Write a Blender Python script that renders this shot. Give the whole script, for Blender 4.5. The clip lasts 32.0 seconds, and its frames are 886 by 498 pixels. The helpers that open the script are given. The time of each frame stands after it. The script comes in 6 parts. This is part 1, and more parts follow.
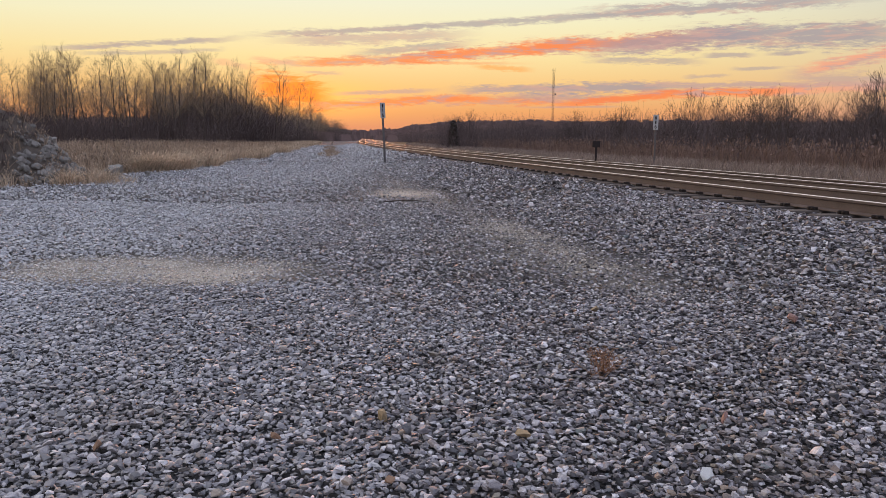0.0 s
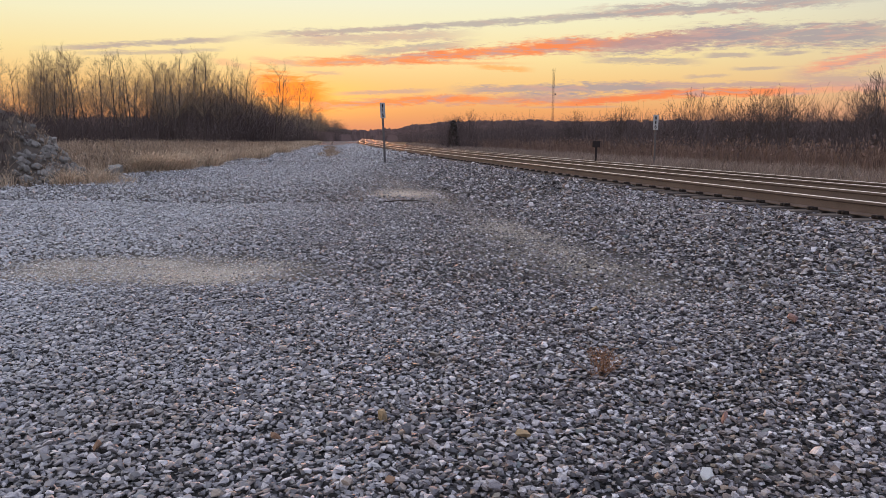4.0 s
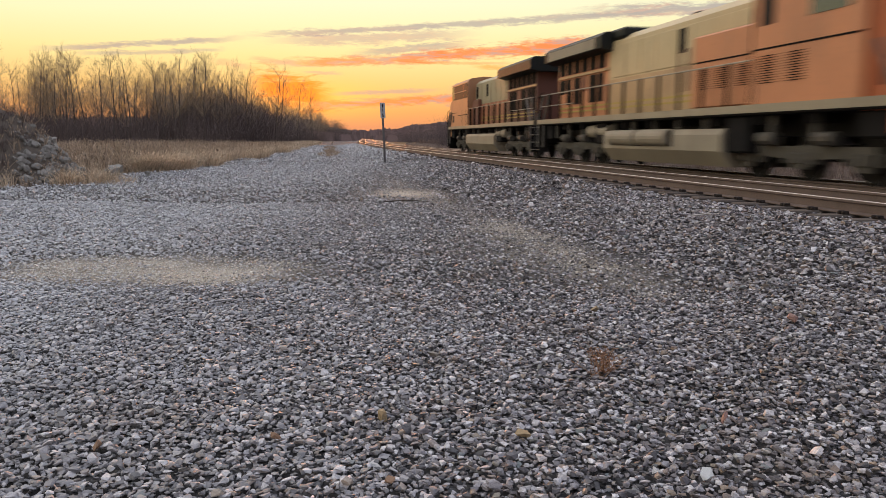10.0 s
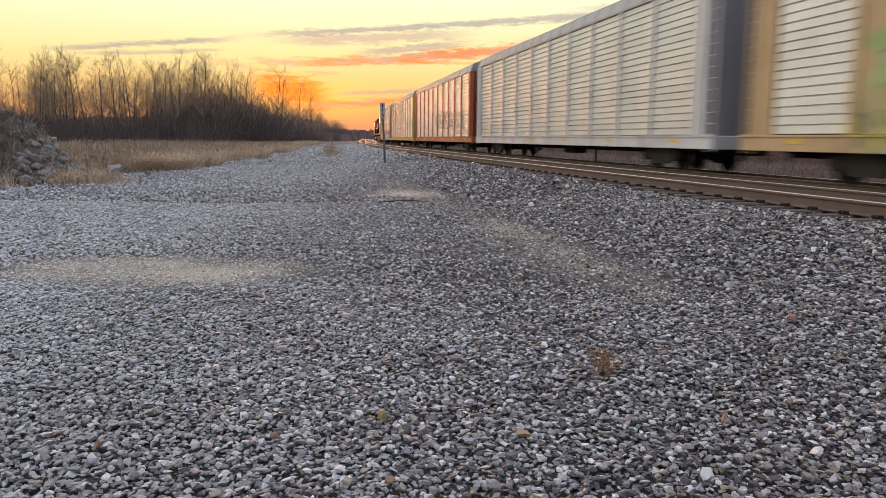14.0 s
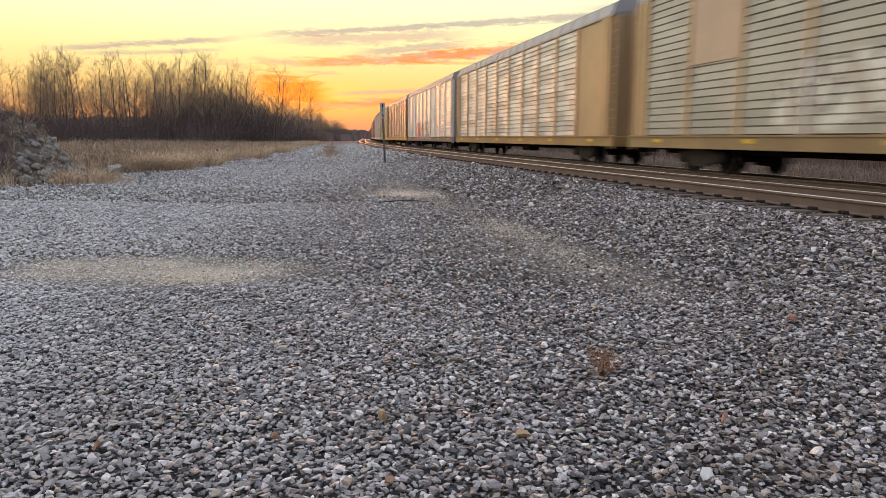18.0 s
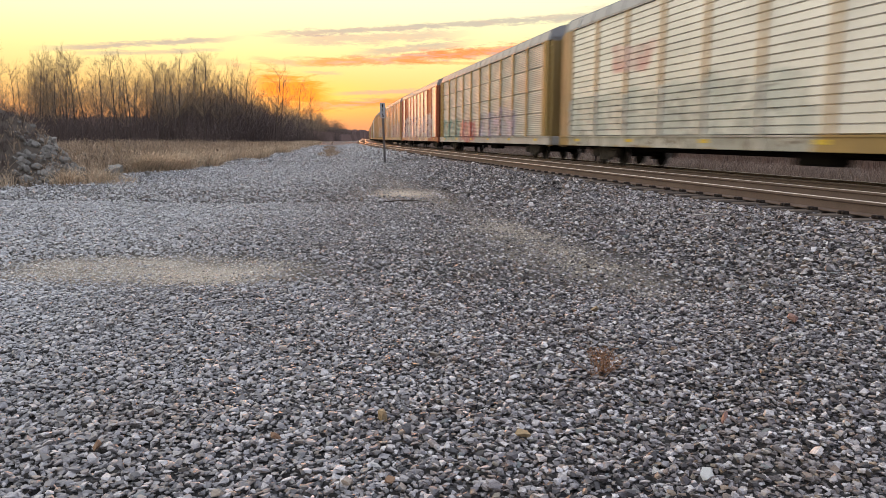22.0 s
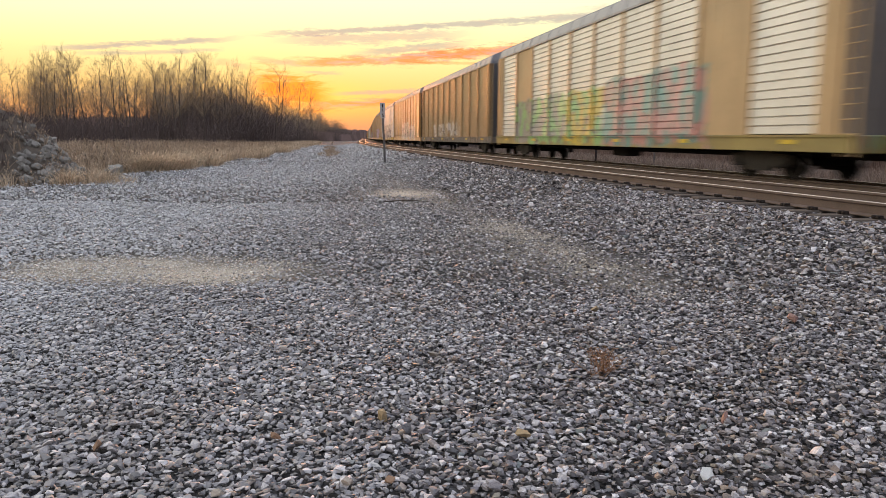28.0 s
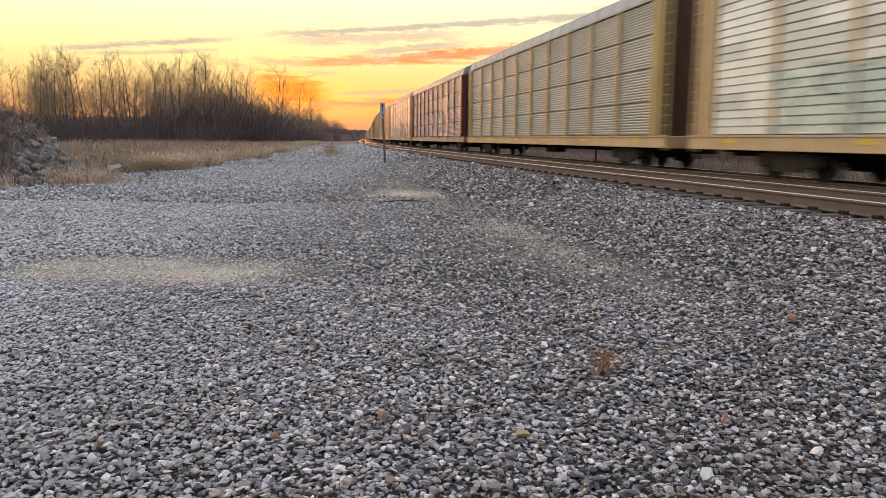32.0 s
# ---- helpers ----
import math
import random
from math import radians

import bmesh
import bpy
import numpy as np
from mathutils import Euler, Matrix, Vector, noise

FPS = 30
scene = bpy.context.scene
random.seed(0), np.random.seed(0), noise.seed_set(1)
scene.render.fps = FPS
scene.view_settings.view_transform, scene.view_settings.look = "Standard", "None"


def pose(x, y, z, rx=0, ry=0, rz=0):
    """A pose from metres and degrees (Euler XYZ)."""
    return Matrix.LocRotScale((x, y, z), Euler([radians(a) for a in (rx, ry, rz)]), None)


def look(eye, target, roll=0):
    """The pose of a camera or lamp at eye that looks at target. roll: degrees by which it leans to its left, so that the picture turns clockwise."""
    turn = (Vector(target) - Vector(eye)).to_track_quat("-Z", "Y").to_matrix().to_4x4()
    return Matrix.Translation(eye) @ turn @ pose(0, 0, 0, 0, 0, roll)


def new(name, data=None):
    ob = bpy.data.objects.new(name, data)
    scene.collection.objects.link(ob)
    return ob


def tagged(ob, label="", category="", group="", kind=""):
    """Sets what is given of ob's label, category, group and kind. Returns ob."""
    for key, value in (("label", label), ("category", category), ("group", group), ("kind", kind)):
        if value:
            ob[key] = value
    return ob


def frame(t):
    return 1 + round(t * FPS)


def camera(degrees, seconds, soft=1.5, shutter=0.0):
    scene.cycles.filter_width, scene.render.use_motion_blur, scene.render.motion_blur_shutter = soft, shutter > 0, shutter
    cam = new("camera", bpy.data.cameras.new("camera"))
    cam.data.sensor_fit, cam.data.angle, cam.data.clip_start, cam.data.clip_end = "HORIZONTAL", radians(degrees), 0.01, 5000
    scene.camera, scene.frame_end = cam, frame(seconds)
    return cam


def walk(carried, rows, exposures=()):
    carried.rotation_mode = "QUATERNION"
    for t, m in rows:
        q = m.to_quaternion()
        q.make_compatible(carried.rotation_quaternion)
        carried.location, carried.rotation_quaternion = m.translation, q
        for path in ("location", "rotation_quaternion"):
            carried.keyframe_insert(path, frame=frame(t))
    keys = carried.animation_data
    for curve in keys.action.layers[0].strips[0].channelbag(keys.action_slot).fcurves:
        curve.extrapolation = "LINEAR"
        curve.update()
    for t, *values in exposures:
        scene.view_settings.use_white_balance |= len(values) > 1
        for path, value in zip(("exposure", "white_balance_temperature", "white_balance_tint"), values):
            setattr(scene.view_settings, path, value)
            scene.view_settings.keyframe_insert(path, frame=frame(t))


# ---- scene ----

# ------------------------------------------------------------ camera
EYE = 1.29                      # lens above the gravel road
cam = camera(60.0, 32.0, soft=0.55, shutter=0.5)
AIM = look((0, 0, EYE), (0, 100 * math.cos(radians(8.195)), EYE - 100 * math.sin(radians(8.195))), 0.363)
EXPOSE = [(0, 0.0, 6300, 18), (8.6, 0.0, 6300, 18), (10.0, 0.16, 6850, 13), (12.0, 0.24, 6780, 12), (13.2, 0.25, 6680, 11), (14.0, 0.2, 6560, 11), (16.0, 0.26, 6750, 11), (19.0, 0.3, 6850, 11), (22.0, 0.36, 6850, 11), (32, 0.36, 6850, 11)]
walk(cam, [(0, AIM), (32, AIM)], EXPOSE)

# ------------------------------------------------------------ sky and light


class Net:
    """Short hand for building node trees."""

    def __init__(self, tree):
        self.t = tree
        tree.nodes.clear()

    def n(self, kind, **kw):
        nd = self.t.nodes.new(kind)
        for k, v in kw.items():
            if k == "op":
                nd.operation = v
            elif k == "blend":
                nd.blend_type = v
            elif k == "dims":
                nd.noise_dimensions = v
        return nd

    def put(self, sock, v):
        if hasattr(v, "is_linked") or hasattr(v, "links"):
            self.t.links.new(v, sock)
        else:
            sock.default_value = v

    def m(self, op, a, b=0.0, c=None):
        nd = self.n("ShaderNodeMath", op=op)
        self.put(nd.inputs[0], a)
        self.put(nd.inputs[1], b)
        if c is not None:
            self.put(nd.inputs[2], c)
        return nd.outputs[0]

    def mix(self, f, a, b, blend="MIX"):
        nd = self.n("ShaderNodeMix")
        nd.data_type = "RGBA"
        nd.blend_type = blend
        self.put(nd.inputs[0], f)
        self.put(nd.inputs[6], a if not isinstance(a, tuple) else (*a, 1))
        self.put(nd.inputs[7], b if not isinstance(b, tuple) else (*b, 1))
        return nd.outputs[2]

    def ramp(self, f, stops):
        nd = self.n("ShaderNodeValToRGB")
        el = nd.color_ramp.elements
        while len(el) < len(stops):
            el.new(0.5)
        for e, (p, c) in zip(el, stops):
            e.position = p
            e.color = (*c, 1) if isinstance(c, tuple) else (c, c, c, 1)
        self.put(nd.inputs[0], f)
        return nd.outputs[0]

    def smooth(self, x, a, b):
        nd = self.n("ShaderNodeMapRange")
        nd.interpolation_type = "SMOOTHSTEP"
        self.put(nd.inputs[0], x)
        nd.inputs[1].default_value, nd.inputs[2].default_value = a, b
        return nd.outputs[0]

    def noise(self, vec, scale, detail=4.0, rough=0.55, dist=0.0):
        nd = self.n("ShaderNodeTexNoise")
        if vec is not None:
            self.put(nd.inputs["Vector"], vec)
        nd.inputs["Scale"].default_value = scale
        nd.inputs["Detail"].default_value = detail
        nd.inputs["Roughness"].default_value = rough
        nd.inputs["Distortion"].default_value = dist
        return nd.outputs[0]

    def xyz(self, a, b, c):
        nd = self.n("ShaderNodeCombineXYZ")
        for s, v in zip(nd.inputs, (a, b, c)):
            self.put(s, v)
        return nd.outputs[0]


def sky():
    w = bpy.data.worlds.new("evening_sky")
    scene.world = w
    w.use_nodes = True
    g = Net(w.node_tree)
    out, bg = g.n("ShaderNodeOutputWorld"), g.n("ShaderNodeBackground")
    sep = g.n("ShaderNodeSeparateXYZ")
    g.put(sep.inputs[0], g.n("ShaderNodeTexCoord").outputs["Generated"])
    x, y, z = sep.outputs
    deg = 180 / math.pi
    az = g.m("MULTIPLY", g.m("ARCTAN2", x, y), deg)
    el = g.m("MULTIPLY", g.m("ARCSINE", z), deg)
    # clear sky: orange at the horizon, yellow, cream, then blue-grey overhead
    up = g.m("DIVIDE", g.m("ADD", el, 2.0), 92.0)
    warm = g.ramp(up, [(0.0, (0.38, 0.16, 0.11)), (0.024, (0.62, 0.24, 0.15)), (0.042, (0.83, 0.38, 0.135)), (0.062, (0.92, 0.58, 0.21)), (0.085, (0.94, 0.765, 0.34)),
                       (0.11, (0.90, 0.86, 0.51)), (0.135, (0.85, 0.895, 0.67)), (0.20, (1.22, 1.15, 0.95)), (0.38, (1.15, 1.15, 1.12)), (1.0, (0.70, 0.82, 1.06))])
    cool = g.ramp(up, [(0.0, (0.22, 0.19, 0.20)), (0.024, (0.36, 0.28, 0.27)), (0.045, (0.42, 0.34, 0.32)), (0.085, (0.44, 0.40, 0.40)),
                       (0.135, (0.42, 0.42, 0.46)), (0.20, (0.42, 0.45, 0.52)), (0.38, (0.52, 0.60, 0.76)), (1.0, (0.66, 0.79, 1.05))])
    aside = g.m("COSINE", g.m("MULTIPLY", g.m("ADD", az, 50.0), math.pi / 180))
    base = g.mix(g.smooth(aside, 0.55, -0.35), warm, cool)
    # glow where the sun went down
    du, dv = g.m("DIVIDE", g.m("ADD", az, 9.2), 4.6), g.m("DIVIDE", g.m("SUBTRACT", el, 2.9), 1.3)
    glow = g.m("POWER", 2.718, g.m("MULTIPLY", g.m("ADD", g.m("MULTIPLY", du, du), g.m("MULTIPLY", dv, dv)), -1.0))
    base = g.mix(g.m("MULTIPLY", glow, 0.6), base, (1.35, 0.70, 0.12))
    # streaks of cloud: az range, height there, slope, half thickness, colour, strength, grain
    fine = g.noise(g.xyz(g.m("MULTIPLY", az, 0.55), g.m("MULTIPLY", el, 3.4), 0.0), 1.0, 8.0, 0.68, 0.6)
    wide = g.noise(g.xyz(g.m("MULTIPLY", az, 0.07), g.m("MULTIPLY", el, 0.5), 3.0), 1.0, 3.0, 0.5)
    hair = g.noise(g.xyz(g.m("MULTIPLY", az, 1.5), g.m("MULTIPLY", el, 8.0), 7.0), 1.0, 5.0, 0.7, 0.8)
    wob = g.m("ADD", g.m("MULTIPLY", g.m("SUBTRACT", fine, 0.5), 3.0), g.m("MULTIPLY", g.m("SUBTRACT", hair, 0.5), 1.5))
    sag = g.m("MULTIPLY", g.m("SUBTRACT", wide, 0.5), 1.2)
    mottle = g.smooth(g.noise(g.xyz(g.m("MULTIPLY", az, 0.42), g.m("MULTIPLY", el, 2.6), 21.0), 1.0, 6.0, 0.62, 0.5), 0.44, 0.62)
    col = base
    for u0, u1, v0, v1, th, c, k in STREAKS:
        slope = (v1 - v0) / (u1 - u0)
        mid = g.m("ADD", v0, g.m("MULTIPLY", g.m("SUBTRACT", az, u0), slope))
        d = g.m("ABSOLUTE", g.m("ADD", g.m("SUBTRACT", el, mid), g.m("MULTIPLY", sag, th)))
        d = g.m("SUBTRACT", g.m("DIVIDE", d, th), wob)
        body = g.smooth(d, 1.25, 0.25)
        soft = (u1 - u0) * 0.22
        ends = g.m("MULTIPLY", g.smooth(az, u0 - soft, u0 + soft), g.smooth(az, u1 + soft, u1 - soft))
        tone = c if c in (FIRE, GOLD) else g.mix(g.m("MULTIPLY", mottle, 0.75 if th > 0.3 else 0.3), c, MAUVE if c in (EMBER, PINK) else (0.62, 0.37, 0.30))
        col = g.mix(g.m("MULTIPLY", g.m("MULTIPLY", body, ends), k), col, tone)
    nish = g.n("ShaderNodeTexSky")
    nish.sky_type = "NISHITA"
    nish.sun_disc = False
    nish.sun_elevation, nish.sun_rotation = radians(1.5), radians(-9.5)
    both = g.mix(1.0, col, g.mix(1.0, nish.outputs[0], (0.004, 0.004, 0.005), "MULTIPLY"), "ADD")
    g.put(bg.inputs[0], both)
    bg.inputs[1].default_value = 1.0
    g.put(out.inputs[0], bg.outputs[0])


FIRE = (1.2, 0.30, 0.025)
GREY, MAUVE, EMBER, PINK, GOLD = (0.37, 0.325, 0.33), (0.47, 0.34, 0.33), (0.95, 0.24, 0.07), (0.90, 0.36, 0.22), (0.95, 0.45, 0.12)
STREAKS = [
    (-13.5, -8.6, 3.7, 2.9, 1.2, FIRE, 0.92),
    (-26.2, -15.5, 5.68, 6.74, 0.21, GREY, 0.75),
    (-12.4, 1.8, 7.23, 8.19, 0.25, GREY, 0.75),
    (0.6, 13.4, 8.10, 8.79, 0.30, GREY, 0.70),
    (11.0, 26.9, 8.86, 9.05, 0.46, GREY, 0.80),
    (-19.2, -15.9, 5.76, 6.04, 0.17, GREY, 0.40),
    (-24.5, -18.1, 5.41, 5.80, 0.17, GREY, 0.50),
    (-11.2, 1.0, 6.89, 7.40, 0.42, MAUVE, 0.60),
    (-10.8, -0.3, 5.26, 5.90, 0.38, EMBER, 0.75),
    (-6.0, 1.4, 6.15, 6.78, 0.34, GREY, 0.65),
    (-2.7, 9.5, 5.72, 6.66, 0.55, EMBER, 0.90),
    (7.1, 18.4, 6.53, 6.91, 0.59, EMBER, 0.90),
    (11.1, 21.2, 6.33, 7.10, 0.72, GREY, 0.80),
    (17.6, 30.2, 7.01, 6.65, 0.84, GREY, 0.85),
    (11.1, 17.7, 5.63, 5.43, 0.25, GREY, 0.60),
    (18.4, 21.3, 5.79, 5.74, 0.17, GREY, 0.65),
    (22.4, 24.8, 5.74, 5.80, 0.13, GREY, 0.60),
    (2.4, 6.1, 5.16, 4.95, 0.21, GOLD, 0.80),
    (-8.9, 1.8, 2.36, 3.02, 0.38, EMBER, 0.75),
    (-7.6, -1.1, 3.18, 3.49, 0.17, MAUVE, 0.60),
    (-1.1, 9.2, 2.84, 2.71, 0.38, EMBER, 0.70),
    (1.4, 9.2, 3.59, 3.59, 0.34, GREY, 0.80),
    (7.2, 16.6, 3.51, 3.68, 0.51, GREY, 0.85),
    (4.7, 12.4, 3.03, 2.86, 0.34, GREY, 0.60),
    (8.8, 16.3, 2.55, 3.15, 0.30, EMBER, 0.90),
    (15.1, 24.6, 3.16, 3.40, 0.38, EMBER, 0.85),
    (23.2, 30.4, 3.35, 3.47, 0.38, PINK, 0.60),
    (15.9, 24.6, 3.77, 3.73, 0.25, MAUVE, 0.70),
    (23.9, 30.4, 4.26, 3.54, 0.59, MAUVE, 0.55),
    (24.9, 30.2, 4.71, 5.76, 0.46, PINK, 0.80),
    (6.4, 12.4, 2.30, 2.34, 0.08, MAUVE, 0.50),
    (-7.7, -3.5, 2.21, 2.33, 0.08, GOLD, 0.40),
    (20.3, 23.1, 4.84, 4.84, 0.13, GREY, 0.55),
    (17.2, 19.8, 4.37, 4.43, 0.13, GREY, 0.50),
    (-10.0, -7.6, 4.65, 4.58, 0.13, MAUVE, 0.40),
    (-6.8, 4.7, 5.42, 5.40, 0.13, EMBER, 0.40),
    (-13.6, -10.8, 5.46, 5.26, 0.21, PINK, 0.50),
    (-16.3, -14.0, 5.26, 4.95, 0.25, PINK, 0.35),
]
sky()
sun = new("low_sun", bpy.data.lights.new("low_sun", "SUN"))
sun.data.energy, sun.data.angle, sun.data.color = 1.7, radians(12), (1.0, 0.34, 0.11)
sun.matrix_world = look((0, 0, 0), (math.sin(radians(9.5)), -math.cos(radians(9.5)), -math.tan(radians(3.0))))

# ------------------------------------------------------------ line of the railway
RAIL = 0.402                    # railhead of the far track
NEAR = -4.17                    # near track's centre line from the far one's
STEP = np.arange(-1000.0, 1300.0, 1.0)
TURN = -0.20359 + 0.000607 * STEP - 0.000634 * 20 * np.logaddexp(0, (STEP - 174.85) / 20)
LINE_X, LINE_Y = np.cumsum(np.sin(TURN)), np.cumsum(np.cos(TURN))
LINE_X, LINE_Y = LINE_X - LINE_X[1000] + 12.469, LINE_Y - LINE_Y[1000]


def line(s, d=0.0, z=0.0):
    """The point s metres along the far track, d metres to its right."""
    a = np.interp(s, STEP, TURN)
    return Vector((float(np.interp(s, STEP, LINE_X) + d * np.cos(a)), float(np.interp(s, STEP, LINE_Y) - d * np.sin(a)), z))


def heading(s):
    return float(np.degrees(np.interp(s, STEP, TURN)))


def beside(x, y):
    """Along and across the railway, of points of the ground (arrays)."""
    s = np.array(y, float)
    for _ in range(6):
        a = np.interp(s, STEP, TURN)
        dx, dy = x - np.interp(s, STEP, LINE_X), y - np.interp(s, STEP, LINE_Y)
        s = s + dx * np.sin(a) + dy * np.cos(a)
    a = np.interp(s, STEP, TURN)
    return s, (x - np.interp(s, STEP, LINE_X)) * np.cos(a) - (y - np.interp(s, STEP, LINE_Y)) * np.sin(a)


def height(x, y):
    """Height of the ground (arrays)."""
    s, d = beside(np.asarray(x, float), np.asarray(y, float))
    z = np.interp(d, [-60, -24, -20, -8.6, -5.85, -5.45, -2.7, -1.6, 2.2, 4.5, 9, 60], [0.25, 0.1, 0.0, 0.0, 0.295, 0.268, 0.268, 0.2, 0.17, -0.1, -0.15, 0.0])
    return z + 0.02 * np.sin(x * 0.7 + 1.3) * np.cos(y * 0.45)


# ------------------------------------------------------------ materials


def mat(name, colour, rough=0.6, metal=0.0, grain=8.0, var=0.25, bump=0.1, spec=0.4, fine=60.0, island=0.0, obj=0.0, tint=None):
    m = bpy.data.materials.new(name)
    m.use_nodes = True
    g = Net(m.node_tree)
    out, b = g.n("ShaderNodeOutputMaterial"), g.n("ShaderNodeBsdfPrincipled")
    co = g.n("ShaderNodeTexCoord").outputs["Object"]
    n1, n2 = g.noise(co, grain, 5.0), g.noise(co, fine, 3.0)
    k = g.m("ADD", g.m("MULTIPLY", g.m("SUBTRACT", n1, 0.5), 2.2 * var), g.m("MULTIPLY", g.m("SUBTRACT", n2, 0.5), 1.2 * var))
    if island:
        k = g.m("ADD", k, g.m("MULTIPLY", g.m("SUBTRACT", g.n("ShaderNodeNewGeometry").outputs["Random Per Island"], 0.5), 2 * island))
    if obj:
        k = g.m("ADD", k, g.m("MULTIPLY", g.m("SUBTRACT", g.n("ShaderNodeObjectInfo").outputs["Random"], 0.5), 2 * obj))
    dark = tuple(c * 0.35 for c in colour)
    light = tint or tuple(min(1.0, c * 1.65) for c in colour)
    c = g.ramp(g.m("ADD", k, 0.5), [(0.0, dark), (0.5, tuple(colour)), (1.0, light)])
    g.put(b.inputs["Base Color"], c)
    g.put(b.inputs["Roughness"], g.m("ADD", rough, g.m("MULTIPLY", g.m("SUBTRACT", n1, 0.5), 0.25)))
    b.inputs["Metallic"].default_value = metal
    b.inputs["Specular IOR Level"].default_value = spec
    if bump:
        bp = g.n("ShaderNodeBump")
        bp.inputs["Strength"].default_value = bump
        bp.inputs["Distance"].default_value = 0.02
        g.put(bp.inputs["Height"], n2)
        g.put(b.inputs["Normal"], bp.outputs[0])
    g.put(out.inputs[0], b.outputs[0])
    return m


def car_paint(name, colour, rough=0.5, metal=0.0, dirt=0.35, tags=(), stripes=0.0, relief=0.15):
    """Paint on a railway car: dirt, rust streaks that run down, bands of sprayed colour where tags say
    (from, to along the car, from, to in height, first colour, second colour)."""
    m = bpy.data.materials.new(name)
    m.use_nodes = True
    g = Net(m.node_tree)
    out, b = g.n("ShaderNodeOutputMaterial"), g.n("ShaderNodeBsdfPrincipled")
    uv = g.n("ShaderNodeUVMap")
    sep = g.n("ShaderNodeSeparateXYZ")
    g.put(sep.inputs[0], uv.outputs[0])
    u, v = sep.outputs[0], sep.outputs[1]
    seed = (hash_text(name) % 97) * 1.7
    big = g.noise(g.xyz(u, v, seed), 0.6, 5.0, 0.6)
    run = g.noise(g.xyz(g.m("MULTIPLY", u, 6.0), g.m("MULTIPLY", v, 0.5), seed), 1.0, 4.0, 0.6)
    spot = g.noise(g.xyz(u, v, seed), 9.0, 4.0, 0.7)
    c = g.mix(g.m("MULTIPLY", g.smooth(big, 0.35, 0.75), dirt), colour, tuple(x * 0.5 + 0.02 for x in colour))
    c = g.mix(g.m("MULTIPLY", g.smooth(run, 0.5, 0.8), dirt), c, (0.20, 0.13, 0.085))
    c = g.mix(g.m("MULTIPLY", g.smooth(spot, 0.55, 0.75), dirt * 0.6), c, (0.12, 0.09, 0.07))
    if stripes:
        row = g.noise(g.xyz(g.m("MULTIPLY", u, 0.35), g.m("MULTIPLY", g.m("FLOOR", g.m("MULTIPLY", v, 2.45)), 7.3), seed), 1.0, 0.0)
        c = g.mix(g.m("MULTIPLY", g.smooth(row, 0.5, 0.56), stripes), c, tuple(x * 0.55 for x in colour))
    for i, (u0, u1, v0, v1, c1, c2) in enumerate(tags):
        w1 = g.noise(g.xyz(u, v, seed + 11 * i), 0.9, 3.0, 0.6)
        w2 = g.noise(g.xyz(g.m("MULTIPLY", u, 1.5), g.m("MULTIPLY", v, 0.9), seed + 5 + 11 * i), 1.3, 1.5, 0.45)
        uu = g.m("ADD", u, g.m("MULTIPLY", g.m("SUBTRACT", w1, 0.5), 2.0))
        vv = g.m("ADD", v, g.m("MULTIPLY", g.m("SUBTRACT", w1, 0.5), 1.0))
        box = g.m("MULTIPLY", g.m("MULTIPLY", g.smooth(uu, u0 - 0.08, u0 + 0.08), g.smooth(uu, u1 + 0.08, u1 - 0.08)),
                  g.m("MULTIPLY", g.smooth(vv, v0 - 0.08, v0 + 0.08), g.smooth(vv, v1 + 0.08, v1 - 0.08)))
        holes = g.smooth(g.m("ABSOLUTE", g.m("SUBTRACT", w2, 0.5)), 0.008, 0.03)
        inner = g.mix(g.smooth(w2, 0.50, 0.53), c1, c2)
        inner = g.mix(holes, (0.12, 0.12, 0.13), inner)
        c = g.mix(g.m("MULTIPLY", box, 0.74), c, inner)
    g.put(b.inputs["Base Color"], c)
    g.put(b.inputs["Roughness"], g.m("ADD", rough, g.m("MULTIPLY", g.m("SUBTRACT", spot, 0.5), 0.3)))
    b.inputs["Metallic"].default_value = metal
    b.inputs["Specular IOR Level"].default_value = 0.45 if sum(colour) > 0.1 else 0.12
    bp = g.n("ShaderNodeBump")
    bp.inputs["Strength"].default_value = relief
    bp.inputs["Distance"].default_value = 0.01
    g.put(bp.inputs["Height"], spot)
    g.put(b.inputs["Normal"], bp.outputs[0])
    g.put(out.inputs[0], b.outputs[0])
    return m


def hash_text(text):
    n = 7
    for ch in text:
        n = (n * 31 + ord(ch)) % 100003
    return n


